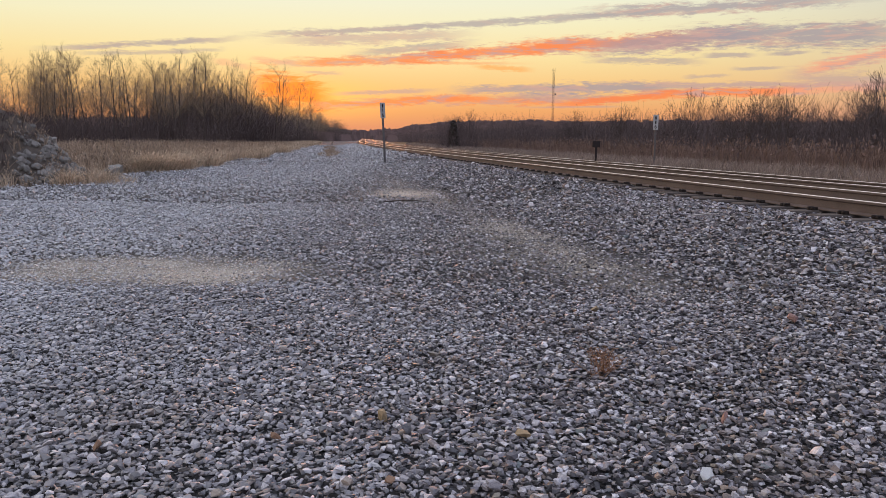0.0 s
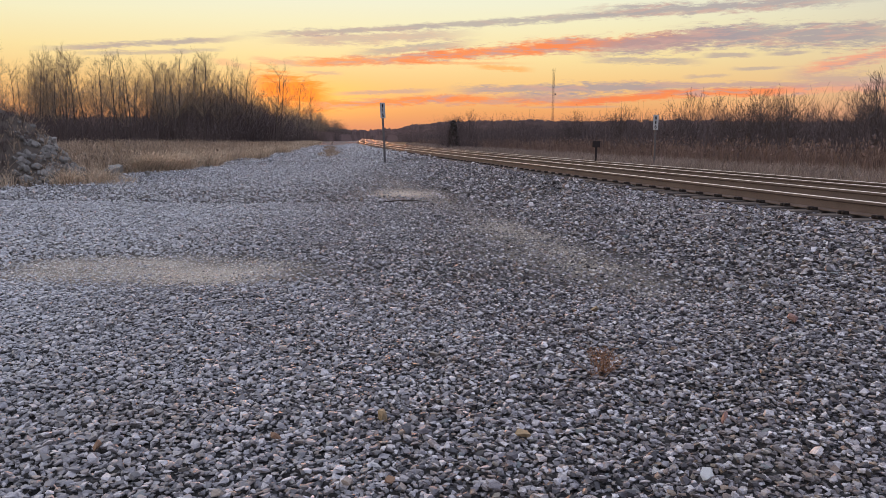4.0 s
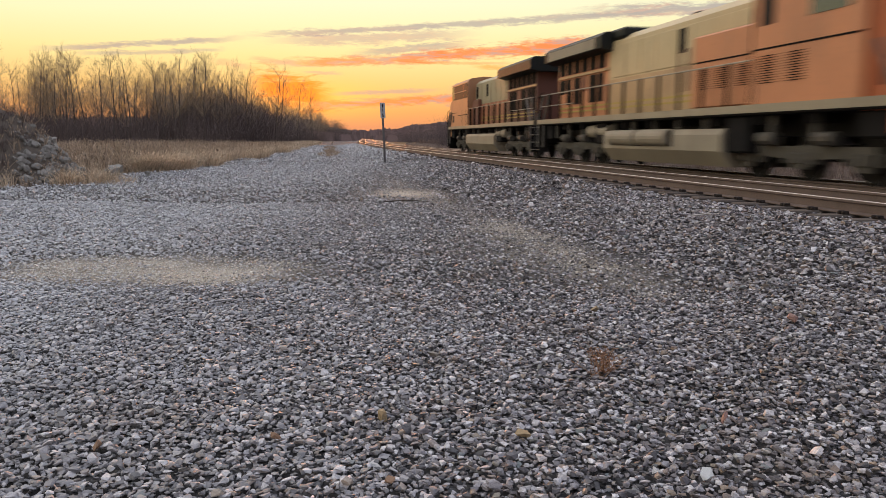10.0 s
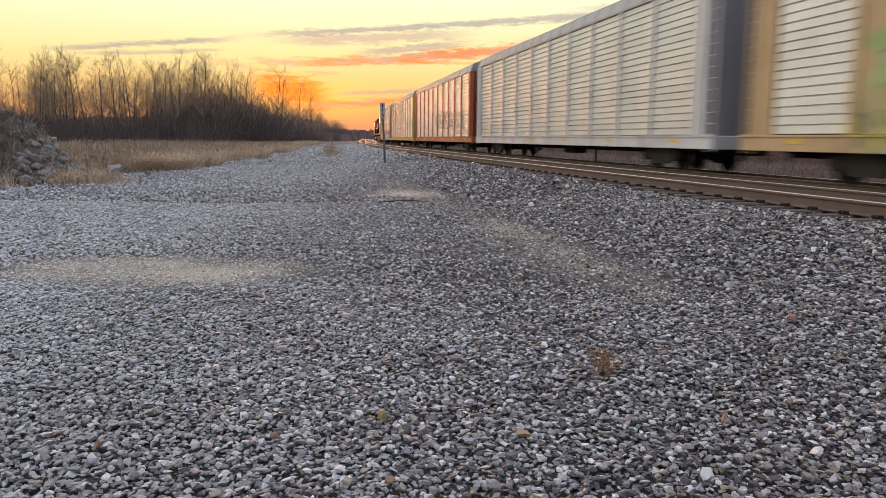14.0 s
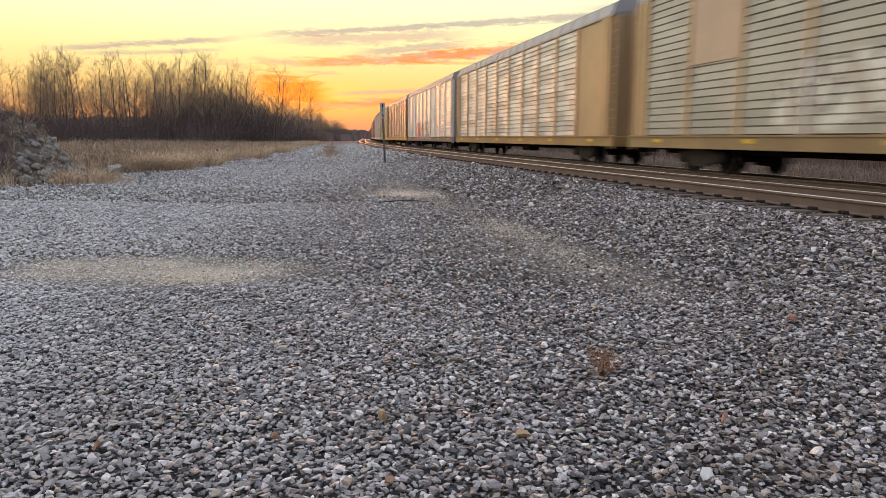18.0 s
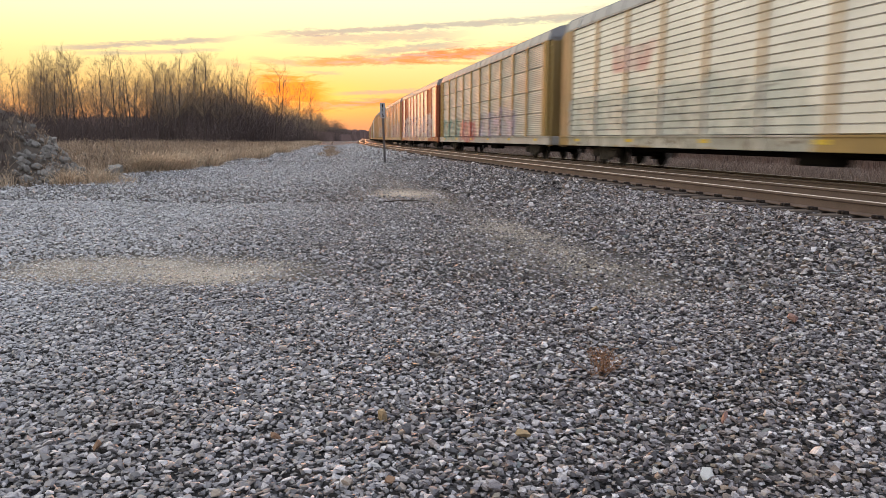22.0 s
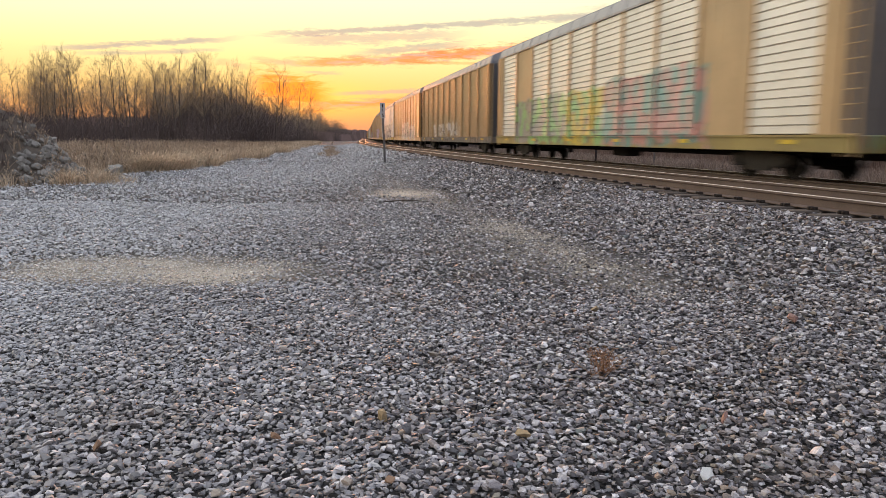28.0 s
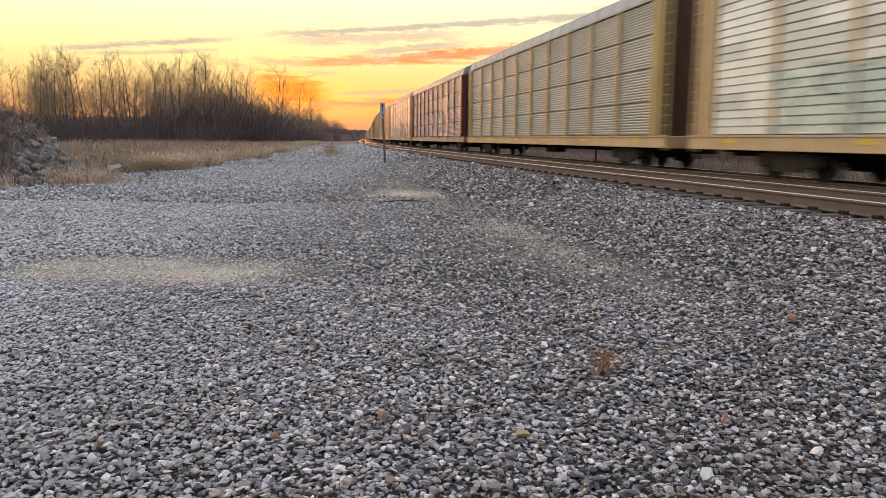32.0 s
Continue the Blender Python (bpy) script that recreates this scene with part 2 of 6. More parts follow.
def ground_mat():
    m = bpy.data.materials.new("gravel_ground")
    m.use_nodes = True
    g = Net(m.node_tree)
    out, b = g.n("ShaderNodeOutputMaterial"), g.n("ShaderNodeBsdfPrincipled")
    at = g.n("ShaderNodeAttribute")
    at.attribute_name = "earth"
    co = g.n("ShaderNodeTexCoord").outputs["Object"]
    vo = g.n("ShaderNodeTexVoronoi")
    g.put(vo.inputs["Vector"], co)
    vo.inputs["Scale"].default_value = 20.0
    sep = g.n("ShaderNodeSeparateColor")
    g.put(sep.inputs[0], vo.outputs["Color"])
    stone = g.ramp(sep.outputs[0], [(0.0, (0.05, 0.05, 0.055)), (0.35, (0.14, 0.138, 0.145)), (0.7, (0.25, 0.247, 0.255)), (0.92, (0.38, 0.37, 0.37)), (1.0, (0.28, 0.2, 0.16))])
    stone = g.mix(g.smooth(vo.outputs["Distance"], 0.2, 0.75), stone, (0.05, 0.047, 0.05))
    n1 = g.noise(co, 0.35, 4.0)
    grit = g.noise(co, 120.0, 3.0, 0.7)
    sand = g.ramp(g.m("ADD", g.m("MULTIPLY", grit, 0.8), g.m("MULTIPLY", n1, 0.2)), [(0.28, (0.14, 0.122, 0.105)), (0.5, (0.46, 0.405, 0.335)), (0.72, (0.76, 0.69, 0.59))])
    soil = g.ramp(g.noise(co, 3.0, 6.0, 0.65), [(0.3, (0.05, 0.035, 0.022)), (0.6, (0.14, 0.095, 0.05)), (0.8, (0.2, 0.15, 0.08))])
    chan = g.n("ShaderNodeSeparateColor")
    g.put(chan.inputs[0], at.outputs["Color"])
    c = g.mix(g.m("MULTIPLY", g.smooth(n1, 0.42, 0.62), 0.35), stone, (0.2, 0.175, 0.15))
    # shade in the gaps of the loose stones, put into the ground colour
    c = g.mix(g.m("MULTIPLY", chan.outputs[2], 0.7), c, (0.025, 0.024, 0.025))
    c = g.mix(chan.outputs[1], c, sand)
    c = g.mix(chan.outputs[0], c, soil)
    g.put(b.inputs["Base Color"], c)
    b.inputs["Roughness"].default_value = 0.9
    b.inputs["Specular IOR Level"].default_value = 0.15
    bp = g.n("ShaderNodeBump")
    bp.inputs["Strength"].default_value = 0.7
    bp.inputs["Distance"].default_value = 0.03
    g.put(bp.inputs["Height"], g.m("SUBTRACT", 1.0, vo.outputs["Distance"]))
    g.put(b.inputs["Normal"], bp.outputs[0])
    g.put(out.inputs[0], b.outputs[0])
    return m


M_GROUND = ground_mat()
M_RAIL = mat("rusty_rail_web", (0.13, 0.092, 0.078), 0.7, 0.0, 3.0, 0.3, 0.15)
M_HEAD = mat("polished_rail_head", (0.70, 0.63, 0.59), 0.36, 1.0, 2.0, 0.1, 0.01)
M_TIE = mat("dark_weathered_sleeper", (0.085, 0.068, 0.058), 0.85, 0.0, 4.0, 0.3, 0.2)
M_CLIP = mat("dark_rusted_steel", (0.035, 0.026, 0.022), 0.7, 0.3, 12.0, 0.3, 0.1)
M_UNDER = mat("sooty_underframe", (0.014, 0.013, 0.013), 0.85, 0.0, 3.0, 0.4, 0.1, spec=0.12)
M_WHEEL = mat("dark_wheel_steel", (0.02, 0.018, 0.017), 0.7, 0.1, 4.0, 0.3, 0.05, spec=0.15)
M_TREAD = mat("bright_wheel_tread", (0.45, 0.43, 0.42), 0.3, 1.0, 4.0, 0.2, 0.02)
M_ROOF = mat("galvanised_roof", (0.34, 0.35, 0.37), 0.5, 0.35, 1.5, 0.18, 0.05)
M_REFLECT = mat("yellow_reflector", (0.72, 0.50, 0.05), 0.4, 0.0, 3.0, 0.15, 0.0)
M_DARKSLOT = mat("black_gap", (0.012, 0.012, 0.012), 0.9, 0.0, 2.0, 0.2, 0.0)

# ------------------------------------------------------------ mesh helpers


def mesh(name, verts, faces, mats, idx=None, smooth=False):
    me = bpy.data.meshes.new(name)
    me.from_pydata([tuple(map(float, v)) for v in verts], [], faces)
    for m in (mats if isinstance(mats, (list, tuple)) else [mats]):
        me.materials.append(m)
    if idx is not None:
        me.polygons.foreach_set("material_index", idx)
    if smooth:
        me.polygons.foreach_set("use_smooth", [True] * len(me.polygons))
    me.update()
    return me


def soup(name, v, f, m):
    """A mesh of triangles from arrays, quickly."""
    me = bpy.data.meshes.new(name)
    v, f = np.asarray(v, np.float32), np.asarray(f, np.int32)
    me.vertices.add(len(v))
    me.vertices.foreach_set("co", v.ravel())
    me.loops.add(f.size)
    me.loops.foreach_set("vertex_index", f.ravel())
    me.polygons.add(len(f))
    me.polygons.foreach_set("loop_start", np.arange(0, f.size, f.shape[1], dtype=np.int32))
    me.polygons.foreach_set("use_smooth", np.zeros(len(f), bool))
    me.materials.append(m)
    me.update(calc_edges=True)
    return me


def box(bm, x0, x1, y0, y1, z0, z1, bevel=0.0):
    m = Matrix.Translation(((x0 + x1) / 2, (y0 + y1) / 2, (z0 + z1) / 2)) @ Matrix.Diagonal((x1 - x0, y1 - y0, z1 - z0, 1))
    made = bmesh.ops.create_cube(bm, size=1.0, matrix=m)["verts"]
    if bevel:
        edges = list({e for v in made for e in v.link_edges})
        bmesh.ops.bevel(bm, geom=edges, offset=bevel, segments=1, affect="EDGES", profile=0.5)


def tube(bm, a, b, r0, r1=None, sides=8):
    a, b = Vector(a), Vector(b)
    m = Matrix.Translation((a + b) / 2) @ (b - a).to_track_quat("Z", "Y").to_matrix().to_4x4()
    bmesh.ops.create_cone(bm, cap_ends=True, segments=sides, radius1=r0, radius2=r0 if r1 is None else r1, depth=(b - a).length, matrix=m)


def prism(bm, outline, axis, lo, hi):
    """Extrudes an outline (pairs) along axis 'x' or 'y' from lo to hi."""
    def at(p, q):
        return (q, p[0], p[1]) if axis == "x" else (p[0], q, p[1])
    a, b = [bm.verts.new(at(p, lo)) for p in outline], [bm.verts.new(at(p, hi)) for p in outline]
    n = len(outline)
    fs = [bm.faces.new(a), bm.faces.new(b[::-1])]
    for i in range(n):
        fs.append(bm.faces.new((a[i], b[i], b[(i + 1) % n], a[(i + 1) % n])))
    bmesh.ops.recalc_face_normals(bm, faces=fs)


def uv_side(bm):
    """Maps a part by its place along the car and its height."""
    lay = bm.loops.layers.uv.verify()
    for f in bm.faces:
        for lo in f.loops:
            lo[lay].uv = (lo.vert.co.y + (100 if lo.vert.co.x > 0.3 else 0), lo.vert.co.z)


MADE = {}


def part(name, bm, material, parent, label="", uv=False, smooth=False):
    """Links a bmesh, or a mesh made before, as one object under a thing or part."""
    if isinstance(bm, bmesh.types.BMesh):
        if uv:
            uv_side(bm)
        me = bpy.data.meshes.new(name)
        bm.to_mesh(me)
        bm.free()
        for m in (material if isinstance(material, (list, tuple)) else [material]):
            me.materials.append(m)
        if smooth:
            me.polygons.foreach_set("use_smooth", [True] * len(me.polygons))
    else:
        me = bm
    ob = new(name, me)
    ob.parent = parent
    if label:
        ob["label"] = label
    return ob

# ------------------------------------------------------------ ground


def spread(near, far, n):
    a = np.sinh(np.linspace(0, 1, n) * math.asinh(far / near)) * near
    return a


def build_ground():
    xs = np.concatenate([-spread(6, 2600, 90)[::-1], spread(6, 2600, 90)[1:]])
    ys = np.concatenate([-spread(6, 900, 40)[::-1], spread(6, 4200, 150)[1:]])
    gx, gy = np.meshgrid(xs, ys)
    z = height(gx, gy)
    nx, ny = len(xs), len(ys)
    v = np.stack([gx.ravel(), gy.ravel(), z.ravel()], 1)
    i = (np.arange(ny - 1)[:, None] * nx + np.arange(nx - 1)[None, :]).ravel()
    f = np.stack([i, i + 1, i + nx + 1, i + nx], 1)
    me = soup("ground", v, f, M_GROUND)
    me.polygons.foreach_set("use_smooth", [True] * len(f))
    s, d = beside(v[:, 0], v[:, 1])
    edge = ROAD_EDGE(v[:, 1])
    soil = np.clip((edge - v[:, 0]) / 1.5, 0, 1)
    soil = np.maximum(soil, np.clip((d - 3.0) / 1.0, 0, 1))
    sand = sandy(v[:, 0], v[:, 1])
    at = me.color_attributes.new("earth", "FLOAT_COLOR", "POINT")
    # third channel: painted gap shade, full out to 58 m, none past 66
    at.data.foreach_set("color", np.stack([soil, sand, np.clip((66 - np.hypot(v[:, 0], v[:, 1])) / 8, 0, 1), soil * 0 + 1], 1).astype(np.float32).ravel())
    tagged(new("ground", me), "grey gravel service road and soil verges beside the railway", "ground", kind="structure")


def ROAD_EDGE(y):
    """Where the gravel ends towards the grass, across the view."""
    ragged = 0.5 * np.sin(y * 0.42 + 0.6) + 0.3 * np.sin(y * 1.13)
    return np.clip((y - 18) / 8, 0, 1) * ragged + np.interp(y, [-60, 0, 17, 26, 48, 100, 160, 400, 1200], [-16, -12, -11, -10, -11.5, -18, -26, -56, -140])


def sandy(x, y):
    """Where fine grit fills the stones."""
    def blob(cx, cy, rx, ry):
        return np.exp(-(((x - cx) / rx) ** 2 + ((y - cy) / ry) ** 2) ** 2)
    a = 1.15 * blob(-2.75, 7.3, 1.4, 0.85) + 0.7 * blob(-1.1, 18.0, 1.0, 1.6)
    _, d = beside(np.asarray(x, float), np.asarray(y, float))
    rut = np.exp(-((d + 9.2) / 0.45) ** 2) * 0.36 * (np.asarray(y) > 6) * (np.asarray(y) < 26)
    mid = blob(0.9, 9.5, 1.0, 2.2) * 0.18
    x, y = np.asarray(x, float), np.asarray(y, float)
    uneven = 1 + 0.5 * np.sin(x * 3.1 + 1.5 * np.sin(y * 4.0)) * np.sin(y * 5.3 + x) + 0.3 * np.sin(x * 8.3 + y * 2.0) * np.sin(y * 11.0 - x * 3.0)
    return np.clip((a * 0.85 + rut + mid) * uneven, 0, 1)


build_ground()

# ------------------------------------------------------------ the two tracks

RAIL_FORM = [(-0.075, 0), (0.075, 0), (0.075, 0.014), (0.012, 0.035), (0.012, 0.135), (0.036, 0.15), (0.037, 0.172), (0.033, 0.1825), (0.024, 0.187), (-0.024, 0.187), (-0.033, 0.1825), (-0.037, 0.172),
             (-0.036, 0.15), (-0.012, 0.135), (-0.012, 0.035), (-0.075, 0.014)]


def rail(parent, d, top, label):
    s = np.concatenate([np.arange(-240, -10, 10.0), np.arange(-10, 80, 2.0), np.arange(80, 260, 5.0), np.arange(260, 1001, 20.0)])
    n = len(RAIL_FORM)
    verts, faces, idx = [], [], []
    for q in s:
        for w, h in RAIL_FORM:
            verts.append(line(q, d + w, top - 0.187 + h))
    for k in range(len(s) - 1):
        for i in range(n):
            j = (i + 1) % n
            faces.append((k * n + i, k * n + j, k * n + n + j, k * n + n + i))
            idx.append(1 if 7 <= i <= 9 else 0)
    ob = new("rail", mesh("rail", verts, faces, [M_RAIL, M_HEAD], idx))
    ob.parent = parent
    ob["label"] = label


def clip_mesh():
    bm = bmesh.new()
    box(bm, -0.05, 0.05, -0.055, -0.02, 0.0, 0.045, 0.008)
    box(bm, -0.05, 0.05, 0.02, 0.055, 0.0, 0.045, 0.008)
    box(bm, -0.02, 0.04, -0.07, 0.07, 0.0, 0.02, 0.005)
    me = bpy.data.meshes.new("fastener")
    bm.to_mesh(me)
    bm.free()
    me.materials.append(M_CLIP)
    return me


def build_track(name, d0, tops, label):
    t = tagged(new(name), label, "railway track", "railway tracks")
    rail(t, d0 - 0.75, tops[0], "rusty steel rail with a polished head")
    rail(t, d0 + 0.75, tops[1], "rusty steel rail with a polished head")
    bm = bmesh.new()
    box(bm, -1.3, 1.3, -0.14, 0.14, -0.22, 0.0, 0.02)
    tie = bpy.data.meshes.new("sleeper")
    bm.to_mesh(tie)
    bm.free()
    tie.materials.append(M_TIE)
    fast = clip_mesh()
    bank = math.atan2(tops[1] - tops[0], 1.5)
    for k in range(-6, 145):
        s = 4.0 + 0.61 * k
        m = Matrix.Translation(line(s, d0, (tops[0] + tops[1]) / 2 - 0.195)) @ Matrix.Rotation(-radians(heading(s)), 4, "Z") @ Matrix.Rotation(-bank, 4, "Y")
        ob = new("sleeper", tie)
        ob.parent, ob.matrix_basis = t, m
        for side in (-0.75 - 0.115, -0.75 + 0.115, 0.75 - 0.115):
            if side > -0.8 and k > 40:
                continue
            c = new("fastener", fast)
            c.parent = t
            c.matrix_basis = m @ Matrix.Translation((side, 0, 0.003)) @ (Matrix.Rotation(math.pi, 4, "Z") if side > -0.8 and side < 0 else Matrix.Identity(4))
    # sleepers further off, as one piece
    v, f = [], []
    for k in range(145, 620):
        s = 4.0 + 0.61 * k
        z = (tops[0] + tops[1]) / 2 - 0.195
        b = len(v)
        for dz in (-0.1, 0.0):
            for a, w in ((-0.14, -1.3), (0.14, -1.3), (0.14, 1.3), (-0.14, 1.3)):
                v.append(line(s + a, d0 + w, z + dz))
        f += [(b + 4, b + 5, b + 6, b + 7), (b, b + 1, b + 5, b + 4), (b + 1, b + 2, b + 6, b + 5), (b + 2, b + 3, b + 7, b + 6), (b + 3, b, b + 4, b + 7)]
    ob = new("far_sleepers", mesh("far_sleepers", v, f, M_TIE))
    ob.parent = t
    ob["kind"] = "stuff"


build_track("near_track", NEAR, (RAIL + 0.124, RAIL + 0.114), "railway track with shiny rails on dark sleepers in ballast")
build_track("far_track", 0.0, (RAIL, RAIL - 0.037), "railway track further from the road, carrying the freight train")

# ------------------------------------------------------------ the train

PITCH, SPEED = 28.55, 30.2476


def coupling(t, k):
    """Where the coupling behind car k is, along the line, at t seconds; 0 is the one behind the locomotives."""
    ease = float(np.interp(t, [8, 12.5, 15.0, 20, 25, 27.6, 29.5, 32], [0.25, 0.42, -0.15, -0.42, -0.42, -0.35, 0.05, 0.6]))
    return 20.888 + SPEED * (t - 11.2) - PITCH * (k - 1) + ease


def lathe_wheelset(radius, half):
    """Two flanged wheels on an axle, along x."""
    bm = bmesh.new()
    for sgn in (-1, 1):
        prof = [(0.0, half + 0.06), (0.14, half + 0.06), (0.16, half + 0.02), (radius * 0.8, half + 0.01), (radius * 0.83, half + 0.05), (radius, half + 0.045), (radius, half - 0.05), (radius + 0.03, half - 0.065),
                (radius + 0.025, half - 0.085), (radius * 0.83, half - 0.07), (0.16, half - 0.03), (0.0, half - 0.03)]
        rings = []
        for i in range(20):
            a = 2 * math.pi * i / 20
            rings.append([bm.verts.new((sgn * x, r * math.cos(a), r * math.sin(a))) for r, x in prof])
        for i in range(20):
            p, q = rings[i], rings[(i + 1) % 20]
            for j in range(len(prof) - 1):
                fc = bm.faces.new((p[j], p[j + 1], q[j + 1], q[j]))
                fc.material_index = 1 if j == 5 else 0
    bmesh.ops.remove_doubles(bm, verts=bm.verts, dist=1e-5)
    tube(bm, (-half, 0, 0), (half, 0, 0), 0.085, sides=10)
    bmesh.ops.recalc_face_normals(bm, faces=bm.faces)
    me = bpy.data.meshes.new("wheelset")
    bm.to_mesh(me)
    bm.free()
    me.materials.append(M_WHEEL)
    me.materials.append(M_TREAD)
    return me


def frame_mesh(axles, r, mat_):
    """Side frame of a truck."""
    bm = bmesh.new()
    a = axles[-1]
    out = [(-a - 0.28, r + 0.16), (-a + 0.25, r + 0.2), (-0.55, r + 0.3), (0.55, r + 0.3), (a - 0.25, r + 0.2), (a + 0.28, r + 0.16), (a + 0.28, r - 0.05), (a - 0.25, r - 0.03),
           (0.5, r - 0.22), (-0.5, r - 0.22), (-a + 0.25, r - 0.03), (-a - 0.28, r - 0.05)]
    if len(axles) > 2:
        out = [(-a - 0.34, r + 0.12), (-a - 0.3, r + 0.27), (a + 0.3, r + 0.27), (a + 0.34, r + 0.12), (a - 0.35, r + 0.04), (0.4, r - 0.02), (-0.4, r - 0.02), (-a + 0.35, r + 0.04)]
        for q in axles:
            prism(bm, [(q - 0.3, r + 0.1), (q - 0.2, r - 0.24), (q + 0.2, r - 0.24), (q + 0.3, r + 0.1)], "x", -0.1, 0.06)
            for e in (-0.5, 0.5):
                tube(bm, (-0.04, q + e, r - 0.12), (-0.04, q + e, r + 0.14), 0.09, sides=8)
    prism(bm, out, "x", -0.08, 0.08)
    for q in axles:
        box(bm, -0.16, 0.12, q - 0.13, q + 0.13, r - 0.13, r + 0.13, 0.03)
    for q in (-0.22, 0.0, 0.22):
        tube(bm, (-0.02, q, r - 0.18), (-0.02, q, r + 0.22), 0.085, sides=8)
    me = bpy.data.meshes.new("side_frame")
    bm.to_mesh(me)
    bm.free()
    me.materials.append(mat_)
    return me


M_TRUCK = mat("grimy_truck_steel", (0.045, 0.038, 0.034), 0.75, 0.1, 5.0, 0.4, 0.15)
M_SILVER = mat("dusty_silver_truck", (0.095, 0.086, 0.073), 0.65, 0.3, 4.0, 0.35, 0.15)
WHEEL_R = 0.42
CAR_AXLES, LOCO_AXLES = (-0.89, 0.89), (-2.0, 0.0, 2.0)
ROLLING = []                    # wheelsets to turn: (object, place, radius, sense, car's function of time)


def truck(parent, y, axles, radius, steel, sense, where):
    key = ("truck", axles)
    if key not in MADE:
        bm = bmesh.new()
        box(bm, -0.95, 0.95, -0.22, 0.22, radius + 0.02, radius + 0.3, 0.04)
        box(bm, -0.2, 0.2, axles[0], axles[-1], radius + 0.05, radius + 0.2, 0.03)
        me = bpy.data.meshes.new("truck")
        bm.to_mesh(me)
        bm.free()
        me.materials.append(steel)
        MADE[key] = (me, frame_mesh(axles, radius, steel), lathe_wheelset(radius, 0.75))
    bol, frm, ws = MADE[key]
    t = part("truck", bol, None, parent)
    t.location = (0, y, 0)
    for sx in (-1, 1):
        o = part("side_frame", frm, None, t)
        o.location = (sx * 1.0, 0, 0)
        if sx > 0:
            o.rotation_euler = (0, 0, math.pi)
    for q in axles:
        o = part("wheelset", ws, None, t)
        o.location = (0, q, radius)
        ROLLING.append((o, q, radius, sense, where, y))


HALF, BAYS, B0 = 13.6, 10, 12.45


def panel_bm(style, y0, y1, x):
    """One bay of a side: slats with gaps, four finely ribbed sheets, or one smooth sheet."""
    bm = bmesh.new()
    z0, z1 = 1.04, 5.03
    prof = []
    if style == "slats":
        n = 20
        h = (z1 - z0) / n
        for i in range(n):
            z = z0 + i * h
            prof += [(0.0, z + 0.008), (0.018, z + 0.018), (0.006, z + h - 0.02), (-0.02, z + h - 0.014), (-0.03, z + h)]
    elif style == "fine":
        for b in range(4):
            za, zb = z0 + b * (z1 - z0) / 4 + 0.03, z0 + (b + 1) * (z1 - z0) / 4 - 0.03
            n = 11
            h = (zb - za) / n
            prof.append((-0.05, za - 0.03))
            for i in range(n):
                z = za + i * h
                prof += [(0.0, z), (0.013, z + h * 0.28), (0.013, z + h * 0.62), (0.0, z + h * 0.9)]
            prof += [(0.0, zb), (-0.05, zb + 0.005)]
    sgn = 1 if x > 0 else -1
    if style == "smooth":
        out = [(y0, 0.0)]
        for q in np.arange(y0 + 0.25, y1 - 0.1, 0.42):
            out += [(q - 0.02, 0.0), (q - 0.01, 0.014), (q + 0.01, 0.014), (q + 0.02, 0.0)]
        out += [(y1, 0.0), (y1, -0.06), (y0, -0.06)]
        a = [bm.verts.new((x + sgn * p, y, z0)) for y, p in out]
        b = [bm.verts.new((x + sgn * p, y, z1)) for y, p in out]
    else:
        prof += [(-0.07, z1), (-0.07, z0)]
        a = [bm.verts.new((x + sgn * p, y0, z)) for p, z in prof]
        b = [bm.verts.new((x + sgn * p, y1, z)) for p, z in prof]
    for i in range(len(a)):
        j = (i + 1) % len(a)
        bm.faces.new((a[i], b[i], b[j], a[j]))
    bm.faces.new(a)
    bm.faces.new(b[::-1])
    bmesh.ops.recalc_face_normals(bm, faces=bm.faces)
    return bm


def ladder_mesh():
    bm = bmesh.new()
    for q in (-0.2, 0.2):
        box(bm, -0.02, 0.02, q - 0.025, q + 0.025, 0.6, 5.0)
    for i in range(15):
        tube(bm, (0, -0.2, 0.75 + 0.29 * i), (0, 0.2, 0.75 + 0.29 * i), 0.014, sides=5)
    me = bpy.data.meshes.new("ladder")
    bm.to_mesh(me)
    bm.free()
    return me


